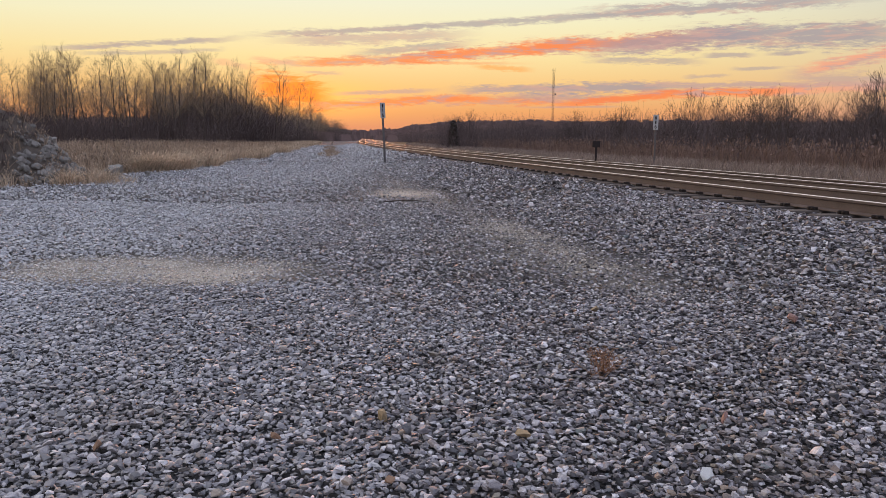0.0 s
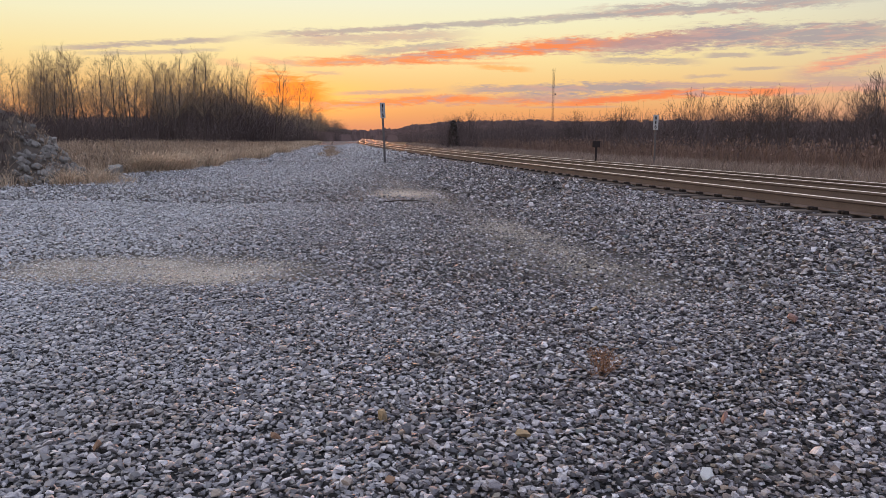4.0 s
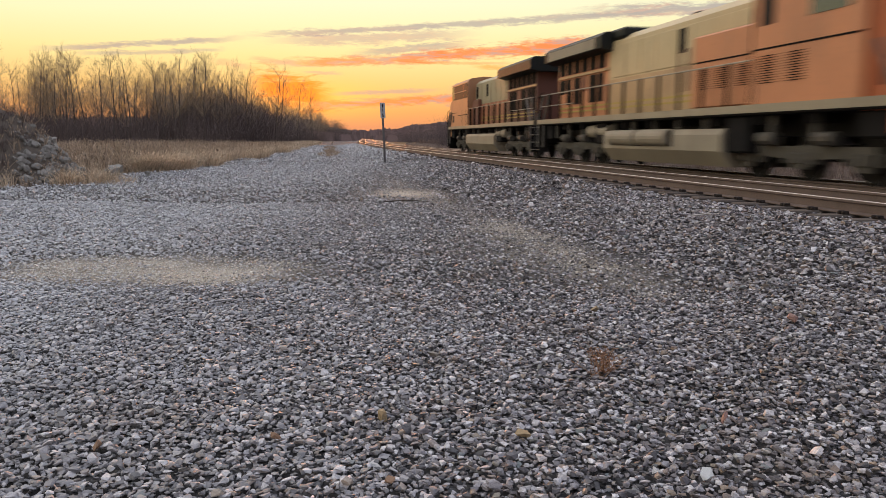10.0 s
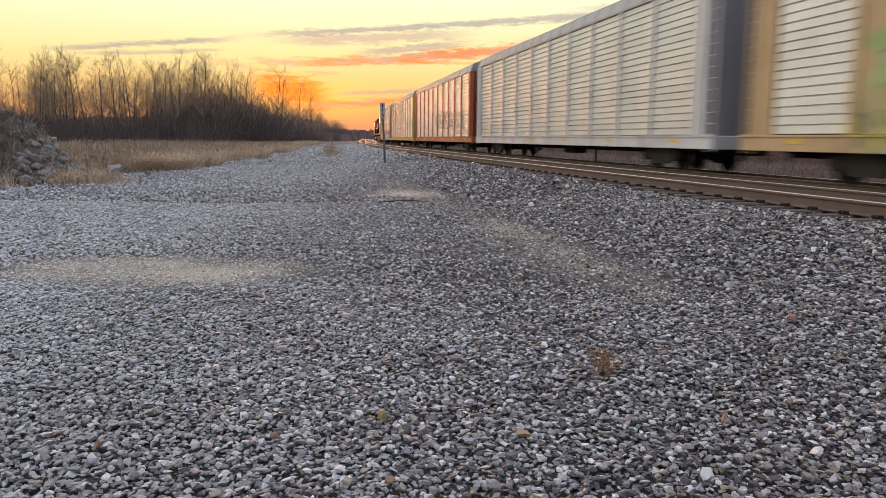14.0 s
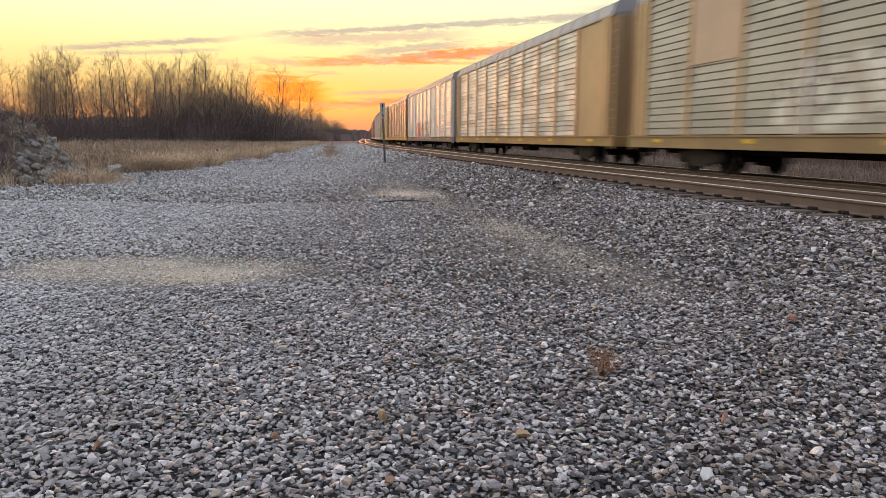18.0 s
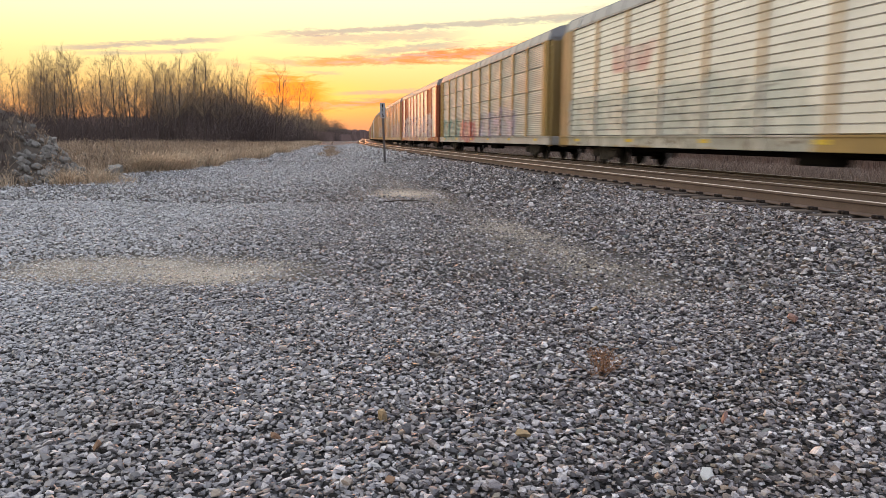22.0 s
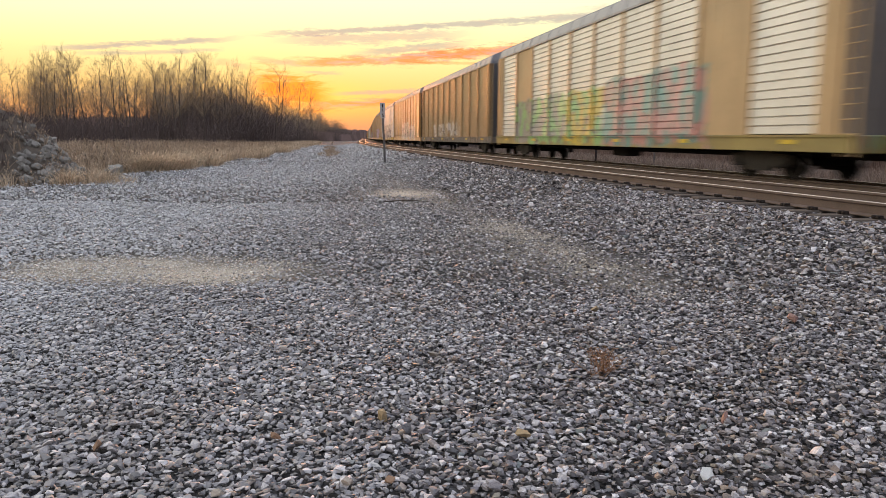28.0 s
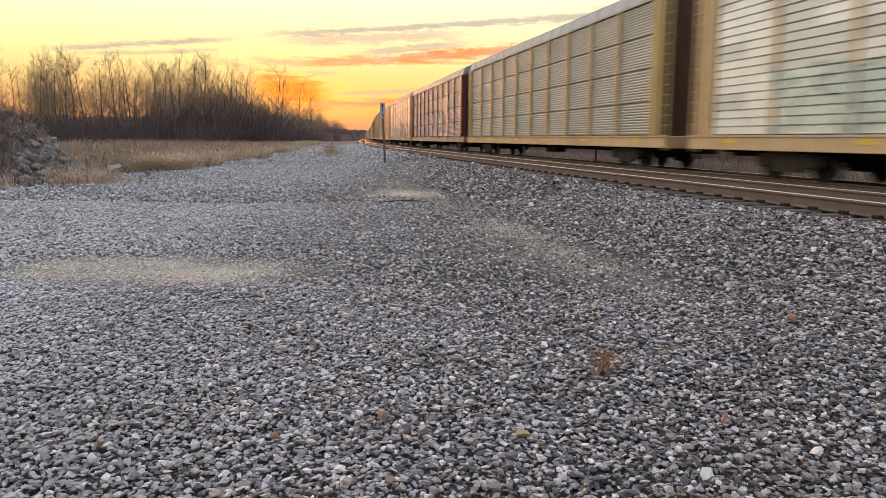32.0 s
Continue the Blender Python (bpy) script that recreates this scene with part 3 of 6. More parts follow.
def autorack(k, label, trim, panel, sill=None, end=None, style="slats", solid=(), tags=(), stripes=0.0, patch=()):
    """A covered car carrier. solid: bays closed by a painted sheet; patch: small plates (bay, low, high, colour)."""
    car = tagged(new("autorack_car"), label, "freight car", "cars of the freight train")
    nm = "car_%d" % k
    p_trim = car_paint(nm + "_trim", trim, 0.42, 0.0, 0.4, tags=tags)
    p_panel = car_paint(nm + "_panel", panel, 0.4, 0.3, 0.3, tags=tags, stripes=stripes, relief=0.05)
    p_sill = car_paint(nm + "_sill", sill or trim, 0.55, 0.0, 0.65, tags=tags)
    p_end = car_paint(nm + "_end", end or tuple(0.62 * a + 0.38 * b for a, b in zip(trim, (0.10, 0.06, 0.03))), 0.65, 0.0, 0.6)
    for sx in (-1, 1):
        bm = bmesh.new()
        x0, x1 = (1.38, 1.5) if sx > 0 else (-1.5, -1.38)
        box(bm, x0, x1, -HALF, HALF, 0.67, 1.02, 0.01)
        box(bm, x0 - 0.03 if sx < 0 else x0, x1 if sx < 0 else x1 + 0.03, -HALF, HALF, 0.985, 1.03)
        if style == "smooth":
            for q in np.arange(-13.2, 13.3, 0.75):
                box(bm, x0 - 0.05 if sx < 0 else x1, x0 if sx < 0 else x1 + 0.05, q - 0.08, q + 0.08, 0.66, 1.0)
        part("side_sill", bm, p_sill, car, uv=True)
        if "reflector" not in MADE:
            bm = bmesh.new()
            box(bm, -0.006, 0.006, -0.23, 0.23, -0.05, 0.05, 0.002)
            MADE["reflector"] = bpy.data.meshes.new("reflector")
            bm.to_mesh(MADE["reflector"])
            bm.free()
            MADE["reflector"].materials.append(M_REFLECT)
        for q in np.arange(-11.6, 11.7, 4.64):
            o = part("reflector", MADE["reflector"], None, car, "yellow reflective strip")
            o.location = (sx * (1.508 if style != "smooth" else 1.558), q, 0.88)
        w = 2 * B0 / BAYS
        for i in range(BAYS):
            y0, y1 = -B0 + i * w, -B0 + (i + 1) * w
            sheet = i in solid
            part("side_panel", panel_bm("smooth" if sheet else style, y0 + 0.05, y1 - 0.05, sx * 1.44), p_trim if sheet else p_panel, car, uv=True)
            if i:
                bm = bmesh.new()
                box(bm, sx * 1.46 - 0.055, sx * 1.46 + 0.055, y0 - 0.075, y0 + 0.075, 1.03, 5.04)
                part("post", bm, p_trim, car, uv=True)
        for i, lo, hi, c in patch:
            bm = bmesh.new()
            y0 = -B0 + i * w
            box(bm, sx * 1.475 - 0.012, sx * 1.475 + 0.012, y0 + 0.12, y0 + w - 0.12, lo, hi, 0.004)
            part("side_plate", bm, car_paint(nm + "_plate%d" % i, c, 0.55, 0.0, 0.25) if sx < 0 else p_trim, car, uv=True)
        for sy in (-1, 1):
            bm = bmesh.new()
            ya, yb = sorted((sy * B0, sy * 13.2))
            box(bm, sx * 1.45 - 0.05, sx * 1.45 + 0.05, ya, yb, 1.03, 5.04)
            part("corner_panel", bm, p_trim, car, uv=True)
            for q in (12.8, 13.17):
                bm = bmesh.new()
                box(bm, sx * 1.52 - 0.025, sx * 1.52 + 0.025, sy * q - 0.05, sy * q + 0.05, 1.03, 5.04, 0.008)
                part("corner_rib", bm, p_trim, car, uv=True)
            if "ladder" not in MADE:
                MADE["ladder"] = ladder_mesh()
            key = ("ladder", k)
            if key not in MADE:
                MADE[key] = MADE["ladder"].copy()
                MADE[key].materials.append(p_trim)
            o = part("ladder", MADE[key], None, car)
            o.location = (sx * 1.43, sy * 13.42, 0)
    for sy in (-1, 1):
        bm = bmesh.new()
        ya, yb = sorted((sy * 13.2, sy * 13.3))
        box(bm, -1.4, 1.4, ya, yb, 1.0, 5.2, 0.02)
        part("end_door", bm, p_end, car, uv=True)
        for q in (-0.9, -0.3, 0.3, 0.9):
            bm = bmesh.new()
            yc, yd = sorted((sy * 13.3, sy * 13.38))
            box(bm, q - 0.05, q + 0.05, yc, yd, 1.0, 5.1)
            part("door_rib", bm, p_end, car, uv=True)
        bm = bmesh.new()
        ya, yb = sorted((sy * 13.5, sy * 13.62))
        box(bm, -1.45, 1.45, ya, yb, 0.66, 1.02, 0.02)
        part("end_sill", bm, p_sill, car, uv=True)
        if "coupler" not in MADE:
            bm = bmesh.new()
            box(bm, -0.09, 0.09, 0.0, 0.55, 0.72, 0.92, 0.03)
            box(bm, -0.16, 0.16, 0.4, 0.68, 0.66, 0.96, 0.06)
            tube(bm, (0.25, 0.0, 0.75), (0.2, 0.5, 0.42), 0.03)
            MADE["coupler"] = bpy.data.meshes.new("coupler")
            bm.to_mesh(MADE["coupler"])
            bm.free()
            MADE["coupler"].materials.append(M_UNDER)
        o = part("coupler", MADE["coupler"], None, car)
        o.location = (0, sy * 13.6, 0)
        if sy < 0:
            o.rotation_euler = (0, 0, math.pi)
    if "roof" not in MADE:
        bm = bmesh.new()
        prism(bm, [(-1.5, 5.03), (-1.5, 5.1), (-1.37, 5.46), (-0.9, 5.66), (0, 5.74), (0.9, 5.66), (1.37, 5.46), (1.5, 5.1), (1.5, 5.03)], "y", -13.3, 13.3)
        for i in range(BAYS * 2 + 1):
            q = -13.1 + i * 1.31
            prism(bm, [(-1.52, 5.06), (-1.52, 5.11), (-1.385, 5.475), (-0.9, 5.68), (0, 5.76), (0.9, 5.68), (1.385, 5.475), (1.52, 5.11), (1.52, 5.06)], "y", q - 0.02, q + 0.02)
        MADE["roof"] = bpy.data.meshes.new("roof")
        bm.to_mesh(MADE["roof"])
        bm.free()
        MADE["roof"].materials.append(M_ROOF)
        bm = bmesh.new()
        box(bm, -0.32, 0.32, -13.4, 13.4, 0.5, 0.98, 0.02)
        box(bm, -1.38, 1.38, -13.3, 13.3, 0.9, 1.0)
        for q in np.arange(-12, 12.1, 3.0):
            box(bm, -1.36, 1.36, q - 0.1, q + 0.1, 0.62, 0.92)
        tube(bm, (-0.75, -8.5, 0.58), (-0.75, 8.5, 0.58), 0.03)
        box(bm, -0.9, -0.4, -2.0, -0.6, 0.35, 0.75, 0.05)
        MADE["under"] = bpy.data.meshes.new("underframe")
        bm.to_mesh(MADE["under"])
        bm.free()
        MADE["under"].materials.append(M_UNDER)
    part("roof", MADE["roof"], None, car, "grey galvanised roof")
    part("underframe", MADE["under"], None, car)

    def where(t, k=k):
        return coupling(t, k) + PITCH / 2
    for sy in (-1, 1):
        truck(car, sy * 9.9, CAR_AXLES, WHEEL_R, M_TRUCK, 1, where)
    return car, where, 0.0


TAN, GOLDEN, ORANGE, WHITE, MAROON = (0.62, 0.43, 0.24), (0.60, 0.39, 0.08), (0.52, 0.17, 0.085), (0.68, 0.68, 0.70), (0.10, 0.025, 0.03)
ZINC, PALE, CREAM = (0.55, 0.54, 0.52), (0.80, 0.79, 0.775), (0.83, 0.80, 0.755)
TEAL, SKYB, RED, LILAC, GREEN, LEMON, BLACK, CHALK, ROSE = (0.10, 0.34, 0.36), (0.22, 0.42, 0.58), (0.5, 0.06, 0.07), (0.45, 0.38, 0.55), (0.25, 0.55, 0.22), (0.62, 0.48, 0.06), (0.05, 0.05, 0.05), (0.7, 0.7, 0.7), (0.55, 0.25, 0.27)

# front of a car is +12, rear is -12
CARS = [
    (1, "weathered silver and tan car carrier with blue and red sprayed paint", TAN, PALE, TAN, None, "fine", (), ((-11, 5, 0.9, 1.9, TEAL, (0.12, 0.34, 0.22)), (-9, -1, 1.5, 2.1, RED, (0.5, 0.12, 0.12)), (-11, 1, 0.6, 1.05, SKYB, (0.12, 0.15, 0.3))), 0.3, ()),
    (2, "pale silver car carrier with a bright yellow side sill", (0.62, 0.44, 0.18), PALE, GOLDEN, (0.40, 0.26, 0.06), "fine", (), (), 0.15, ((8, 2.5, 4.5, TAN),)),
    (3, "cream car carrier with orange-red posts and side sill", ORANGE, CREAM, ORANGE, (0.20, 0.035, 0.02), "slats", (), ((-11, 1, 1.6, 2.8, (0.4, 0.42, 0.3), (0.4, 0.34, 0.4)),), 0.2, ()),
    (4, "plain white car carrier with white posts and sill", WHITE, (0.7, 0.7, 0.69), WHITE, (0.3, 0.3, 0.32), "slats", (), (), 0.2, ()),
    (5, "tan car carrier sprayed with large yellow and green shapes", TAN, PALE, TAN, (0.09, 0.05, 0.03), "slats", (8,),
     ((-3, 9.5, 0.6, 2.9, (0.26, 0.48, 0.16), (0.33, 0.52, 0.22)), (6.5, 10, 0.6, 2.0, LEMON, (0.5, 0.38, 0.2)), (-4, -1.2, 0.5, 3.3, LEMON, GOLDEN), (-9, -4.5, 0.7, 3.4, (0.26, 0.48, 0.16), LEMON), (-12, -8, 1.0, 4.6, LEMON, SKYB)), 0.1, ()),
    (6, "silver car carrier with golden brown posts and side sill", (0.36, 0.24, 0.08), ZINC, (0.42, 0.28, 0.07), None, "slats", (), (), 0.25, ((8, 3.0, 4.6, TAN),)),
    (7, "pale cream car carrier with red sprayed paint along its foot", CREAM, CREAM, (0.16, 0.15, 0.15), (0.3, 0.3, 0.32), "slats", (8, 3), ((3.5, 7, 0.9, 2.4, (0.6, 0.2, 0.2), ROSE), (-3, 4, 0.9, 2.4, (0.6, 0.58, 0.56), (0.5, 0.42, 0.42))), 0.15, ()),
    (8, "tan and silver car carrier with dull grey bands", TAN, PALE, (0.38, 0.24, 0.10), None, "slats", (0,), (), 0.75, ()),
    (9, "dull silver car carrier with tan posts and white sprayed paint", TAN, (0.46, 0.445, 0.42), (0.35, 0.24, 0.12), None, "slats", (), ((-9, 6, 1.2, 2.6, CHALK, (0.45, 0.4, 0.38)),), 0.4, ((8, 2.9, 4.7, (0.62, 0.46, 0.34)),)),
    (10, "grey ribbed car carrier with tan posts and pale lilac paint", TAN, (0.42, 0.40, 0.37), (0.45, 0.38, 0.25), None, "fine", (), ((-11, 1, 1.0, 2.7, (0.5, 0.42, 0.45), (0.42, 0.38, 0.42)),), 0.3, ((0, 2.8, 4.8, TAN), (8, 3.9, 4.7, TAN))),
    (11, "pale car carrier with orange sheets and white sprayed paint", ORANGE, CREAM, (0.42, 0.16, 0.09), (0.16, 0.04, 0.025), "slats", (8, 1), ((-10, 12.6, 0.9, 3.0, CHALK, (0.47, 0.47, 0.56)), (-8, 10, 0.5, 1.1, (0.42, 0.26, 0.18), (0.6, 0.55, 0.5))), 0.1, ()),
    (12, "silver car carrier with golden posts and green and red paint", (0.42, 0.30, 0.11), ZINC, (0.5, 0.5, 0.48), None, "fine", (), ((6, 12, 0.8, 2.2, TEAL, (0.3, 0.36, 0.3)), (1, 6, 0.7, 2.0, RED, ROSE), (-8, 0, 1.0, 2.4, LILAC, (0.35, 0.35, 0.45))), 0.35, ()),
    (13, "pale silver car carrier with tan posts and a red sprayed patch", TAN, PALE, (0.42, 0.28, 0.10), None, "slats", (), ((-2, 12.5, 0.6, 2.5, (0.56, 0.58, 0.57), (0.42, 0.46, 0.46)), (5.5, 8.5, 3.1, 4.0, ROSE, (0.66, 0.5, 0.5)), (-10.5, -6, 0.7, 2.6, RED, (0.45, 0.1, 0.12))), 0.2, ()),
    (14, "silver car carrier with grey bands and a faded red patch", TAN, (0.52, 0.52, 0.48), (0.42, 0.29, 0.13), None, "slats", (), ((2, 6, 0.8, 2.3, ROSE, (0.5, 0.33, 0.3)),), 0.75, ()),
    (15, "dull tan car carrier with lilac and yellow sprayed paint", TAN, (0.44, 0.42, 0.36), (0.36, 0.26, 0.16), None, "slats", (), ((-3, 12, 0.9, 2.6, (0.62, 0.5, 0.72), (0.72, 0.66, 0.76)), (-6, -2, 0.5, 1.7, LEMON, (0.55, 0.4, 0.2))), 0.3, ()),
    (16, "pale cream car carrier with black and white sprayed paint", CREAM, CREAM, (0.45, 0.32, 0.08), None, "slats", (8,), ((-9, 5, 0.8, 2.8, CHALK, (0.12, 0.13, 0.14)), (-1, 12, 0.7, 1.6, (0.5, 0.48, 0.5), (0.4, 0.4, 0.4))), 0.2, ()),
    (17, "golden tan car carrier with a white sprayed patch", (0.40, 0.27, 0.10), (0.46, 0.42, 0.33), TAN, (0.05, 0.035, 0.03), "slats", (), ((4.5, 11.5, 1.0, 2.4, (0.5, 0.36, 0.12), (0.46, 0.4, 0.3)), (-3, 4, 0.8, 2.6, (0.5, 0.6, 0.6), CHALK), (-9, -4, 0.8, 2.2, CHALK, (0.4, 0.5, 0.52))), 0.3, ()),
    (18, "smooth tan sheet-sided car carrier with white scrawls", (0.36, 0.25, 0.13), (0.40, 0.29, 0.17), (0.25, 0.22, 0.19), (0.10, 0.10, 0.11), "smooth", (), ((-4, 7, 1.1, 2.0, CHALK, (0.4, 0.33, 0.24)),), 0.0, ()),
    (19, "pale car carrier with tan sheets and green and pink paint", TAN, CREAM, (0.36, 0.28, 0.10), (0.25, 0.24, 0.25), "slats", (8, 1), ((3, 10, 0.7, 2.7, GREEN, (0.3, 0.3, 0.32)), (-1, 3, 0.7, 2.8, LEMON, GREEN), (-8, -1, 0.7, 2.9, ROSE, TEAL)), 0.1, ()),
    (20, "brownish silver car carrier with white bubble-shaped sprayed paint", TAN, (0.38, 0.34, 0.29), TAN, None, "slats", (), ((9.5, 12, 0.9, 2.2, CHALK, LILAC), (-1, 3.5, 1.0, 2.5, CHALK, TEAL), (-8, -3, 1.2, 2.6, (0.5, 0.5, 0.5), (0.36, 0.36, 0.37))), 0.3, ((7, 3.9, 4.4, (0.45, 0.2, 0.18)),)),
    (21, "pale car carrier with light blue sprayed paint along its foot", TAN, PALE, (0.42, 0.30, 0.14), (0.08, 0.06, 0.05), "slats", (), ((-0.5, 6.5, 0.8, 2.1, (0.4, 0.55, 0.6), SKYB), (-11, -1, 0.8, 2.5, (0.1, 0.1, 0.1), (0.55, 0.54, 0.52))), 0.5, ()),
    (22, "grey ribbed car carrier with maroon posts and pink paint", MAROON, (0.38, 0.35, 0.35), (0.42, 0.33, 0.22), (0.06, 0.02, 0.022), "fine", (), ((-12, 5, 0.8, 2.8, ROSE, (0.38, 0.42, 0.44)),), 0.3, ((2, 2.9, 3.9, (0.45, 0.42, 0.36)),)),
    (23, "grey finely ribbed car carrier with golden tan posts", (0.46, 0.34, 0.15), (0.40, 0.39, 0.37), TAN, (0.08, 0.045, 0.025), "fine", (), (), 0.2, ()),
    (24, "pale car carrier with tan posts and faded teal sprayed paint", TAN, PALE, TAN, None, "slats", (), ((0, 10, 1.0, 2.4, (0.5, 0.55, 0.52), (0.4, 0.5, 0.48)),), 0.6, ((7, 4.2, 5.0, TAN),)),
]


def build_cars():
    made = []
    for k, label, trim, panel, sill, end, style, solid, tags, stripes, patch in CARS:
        made.append(autorack(k, label, trim, panel, sill, end, style, solid, tags, stripes, patch))
    return made


TRAIN = build_cars()

# ------------------------------------------------------------ locomotives

M_ORANGE = car_paint("loco_orange", (0.60, 0.24, 0.11), 0.5, 0.0, 0.45)
M_FADED = car_paint("loco_faded_cab", (0.44, 0.21, 0.10), 0.5, 0.0, 0.35)
M_BLACKISH = car_paint("loco_dark_roof", (0.018, 0.02, 0.018), 0.5, 0.0, 0.2)
M_YELLOW = car_paint("loco_yellow_stripe", (0.52, 0.37, 0.10), 0.55, 0.0, 0.3)
M_GREYP = car_paint("loco_grey_frame", (0.013, 0.012, 0.012), 0.8, 0.0, 0.06)
M_TANK = car_paint("loco_dusty_tank", (0.34, 0.29, 0.21), 0.75, 0.0, 0.5)
M_MAROON = car_paint("loco_brown_door", (0.20, 0.07, 0.04), 0.6, 0.0, 0.4)
M_STEELRAIL = mat("pale_handrail", (0.36, 0.32, 0.26), 0.5, 0.2, 3.0, 0.1, 0.0)
M_TREADPLATE = mat("worn_step_plate", (0.22, 0.2, 0.17), 0.6, 0.2, 3.0, 0.2, 0.0)
M_DUSTY = mat("dusty_grey_metal", (0.15, 0.135, 0.12), 0.6, 0.2, 3.0, 0.3, 0.0)
M_NOSE = car_paint("loco_nose_orange", (0.50, 0.13, 0.045), 0.45, 0.0, 0.3)
M_SALMON = car_paint("loco_stained_side", (0.55, 0.36, 0.19), 0.5, 0.0, 0.5)
M_BAND = car_paint("loco_weathered_orange", (0.44, 0.16, 0.08), 0.45, 0.0, 0.5)
M_SILL = car_paint("loco_dull_sill", (0.34, 0.29, 0.20), 0.6, 0.0, 0.5)
M_RUST = car_paint("loco_rust_red", (0.15, 0.055, 0.035), 0.6, 0.0, 0.5)
M_VENT = mat("dark_louvre", (0.010, 0.008, 0.007), 0.8, 0.0, 6.0, 0.3, 0.1, spec=0.1)
M_PALEHOOD = car_paint("loco_pale_hood", (0.60, 0.46, 0.26), 0.45, 0.0, 0.4)
M_DIMHOOD = car_paint("loco_dusty_hood", (0.35, 0.30, 0.19), 0.45, 0.0, 0.5)


def pane_mat(name="cab_glass", rough=0.5, spec=0.06):
    m = bpy.data.materials.new(name)
    m.use_nodes = True
    b = m.node_tree.nodes["Principled BSDF"]
    b.inputs["Base Color"].default_value = (0.012, 0.014, 0.016, 1)
    b.inputs["Roughness"].default_value = rough
    b.inputs["Specular IOR Level"].default_value = spec
    return m


M_PANE = pane_mat()
M_GLARE = pane_mat("reflecting_glass", 0.08, 1.0)


def locomotive(label, where, flip, sense, faded):
    """A six-axle diesel; its cab is towards +y."""
    lo = tagged(new("locomotive"), label, "locomotive", "locomotives of the freight train")
    side = M_FADED if faded else M_ORANGE
    bm = bmesh.new()
    box(bm, -1.5, 1.5, -10.9, 10.6, 1.5, 1.72, 0.02)
    box(bm, -0.7, 0.7, -10.6, 10.4, 1.0, 1.5)
    for q in np.arange(-9.5, 9.6, 1.9):
        box(bm, -1.42, 1.42, q - 0.06, q + 0.06, 1.28, 1.52)
    part("underframe", bm, M_GREYP, lo, "grey walkway frame", uv=True)
    for sx in (-1, 1):
        bm = bmesh.new()
        xa, xb = sorted((sx * 1.5, sx * 1.53))
        box(bm, xa, xb, -10.9, 10.4, 1.55, 1.74)
        part("sill_stripe", bm, M_SILL, lo, "faded sill stripe", uv=True)
        bm = bmesh.new()
        tube(bm, (sx * 1.46, -10.7, 2.78), (sx * 1.46, 6.1, 2.78), 0.022, sides=6)
        tube(bm, (sx * 1.46, -10.7, 2.3), (sx * 1.46, -6.6, 2.3), 0.02, sides=6)
        part("handrail", bm, M_STEELRAIL, lo)
        for q in np.arange(-10.6, 6.0, 1.25):
            bm = bmesh.new()
            tube(bm, (sx * 1.46, q, 1.7), (sx * 1.46, q, 2.78), 0.05, sides=6)
            part("handrail_post", bm, M_VENT, lo)
        for sy in (-1, 1):
            for i in range(4):
                bm = bmesh.new()
                box(bm, sx * 1.3 - 0.2, sx * 1.3 + 0.2, sy * 10.75 - 0.18, sy * 10.75 + 0.18, 0.42 + 0.33 * i, 0.46 + 0.33 * i)
                part("step", bm, M_TREADPLATE, lo)
            bm = bmesh.new()
            box(bm, sx * 1.3 - 0.22, sx * 1.3 + 0.22, sy * 10.55 - 0.03, sy * 10.55 + 0.03, 0.35, 1.6)
            tube(bm, (sx * 1.5, sy * 10.95, 0.5), (sx * 1.5, sy * 10.95, 2.7), 0.025, sides=5)
            tube(bm, (sx * 1.5, sy * 10.95, 2.7), (sx * 1.5, sy * 10.2, 2.9), 0.025, sides=5)
            part("stairwell", bm, M_GREYP, lo, uv=True)
            for off in (0.0, 0.75):
                bm = bmesh.new()
                tube(bm, (sx * 1.46, sy * (10.9 - off), 1.75), (sx * 1.46, sy * (10.2 - off), 2.78), 0.055, sides=6)
                tube(bm, (sx * 1.46, sy * (10.9 - off), 0.55), (sx * 1.46, sy * (10.9 - off), 1.75), 0.04, sides=6)
                part("stair_rail", bm, M_DUSTY, lo)
    # fuel tank with its air reservoirs
    bm = bmesh.new()
    prism(bm, [(-1.4, 1.2), (-1.5, 1.05), (-1.5, 0.62), (-1.2, 0.22), (1.2, 0.22), (1.5, 0.62), (1.5, 1.05), (1.4, 1.2)], "y", -3.3, 4.3)
    part("fuel_tank", bm, M_TANK, lo, "dusty tan fuel tank", uv=True)
    for sx in (-1, 1) if not faded else ():
        xa, xb = sorted((sx * 1.5, sx * 1.512))
        # flat dark plate stands in for the shade of a recess behind the cylinders
        bm = bmesh.new()
        box(bm, xa, xb, -2.7, 1.7, 0.72, 1.18)
        part("tank_recess", bm, M_UNDER, lo)
        for y0 in (-2.6, -0.45):
            bm = bmesh.new()
            tube(bm, (sx * 1.44, y0, 0.97), (sx * 1.44, y0 + 1.95, 0.97), 0.25, sides=18)
            for q in (y0 + 0.35, y0 + 1.55):
                tube(bm, (sx * 1.44, q, 0.97), (sx * 1.44, q + 0.06, 0.97), 0.262, sides=18)
            part("air_cylinder", bm, M_TANK, lo, "long tan air cylinder", uv=True)
    for sx in (-1, 1):
        for y0 in (-5.3, -4.3):
            bm = bmesh.new()
            tube(bm, (sx * 1.2, y0 + 0.1, 1.2), (sx * 1.2, y0 + 0.95, 1.2), 0.22, sides=14)
            part("air_reservoir", bm, M_TANK, lo, uv=True)
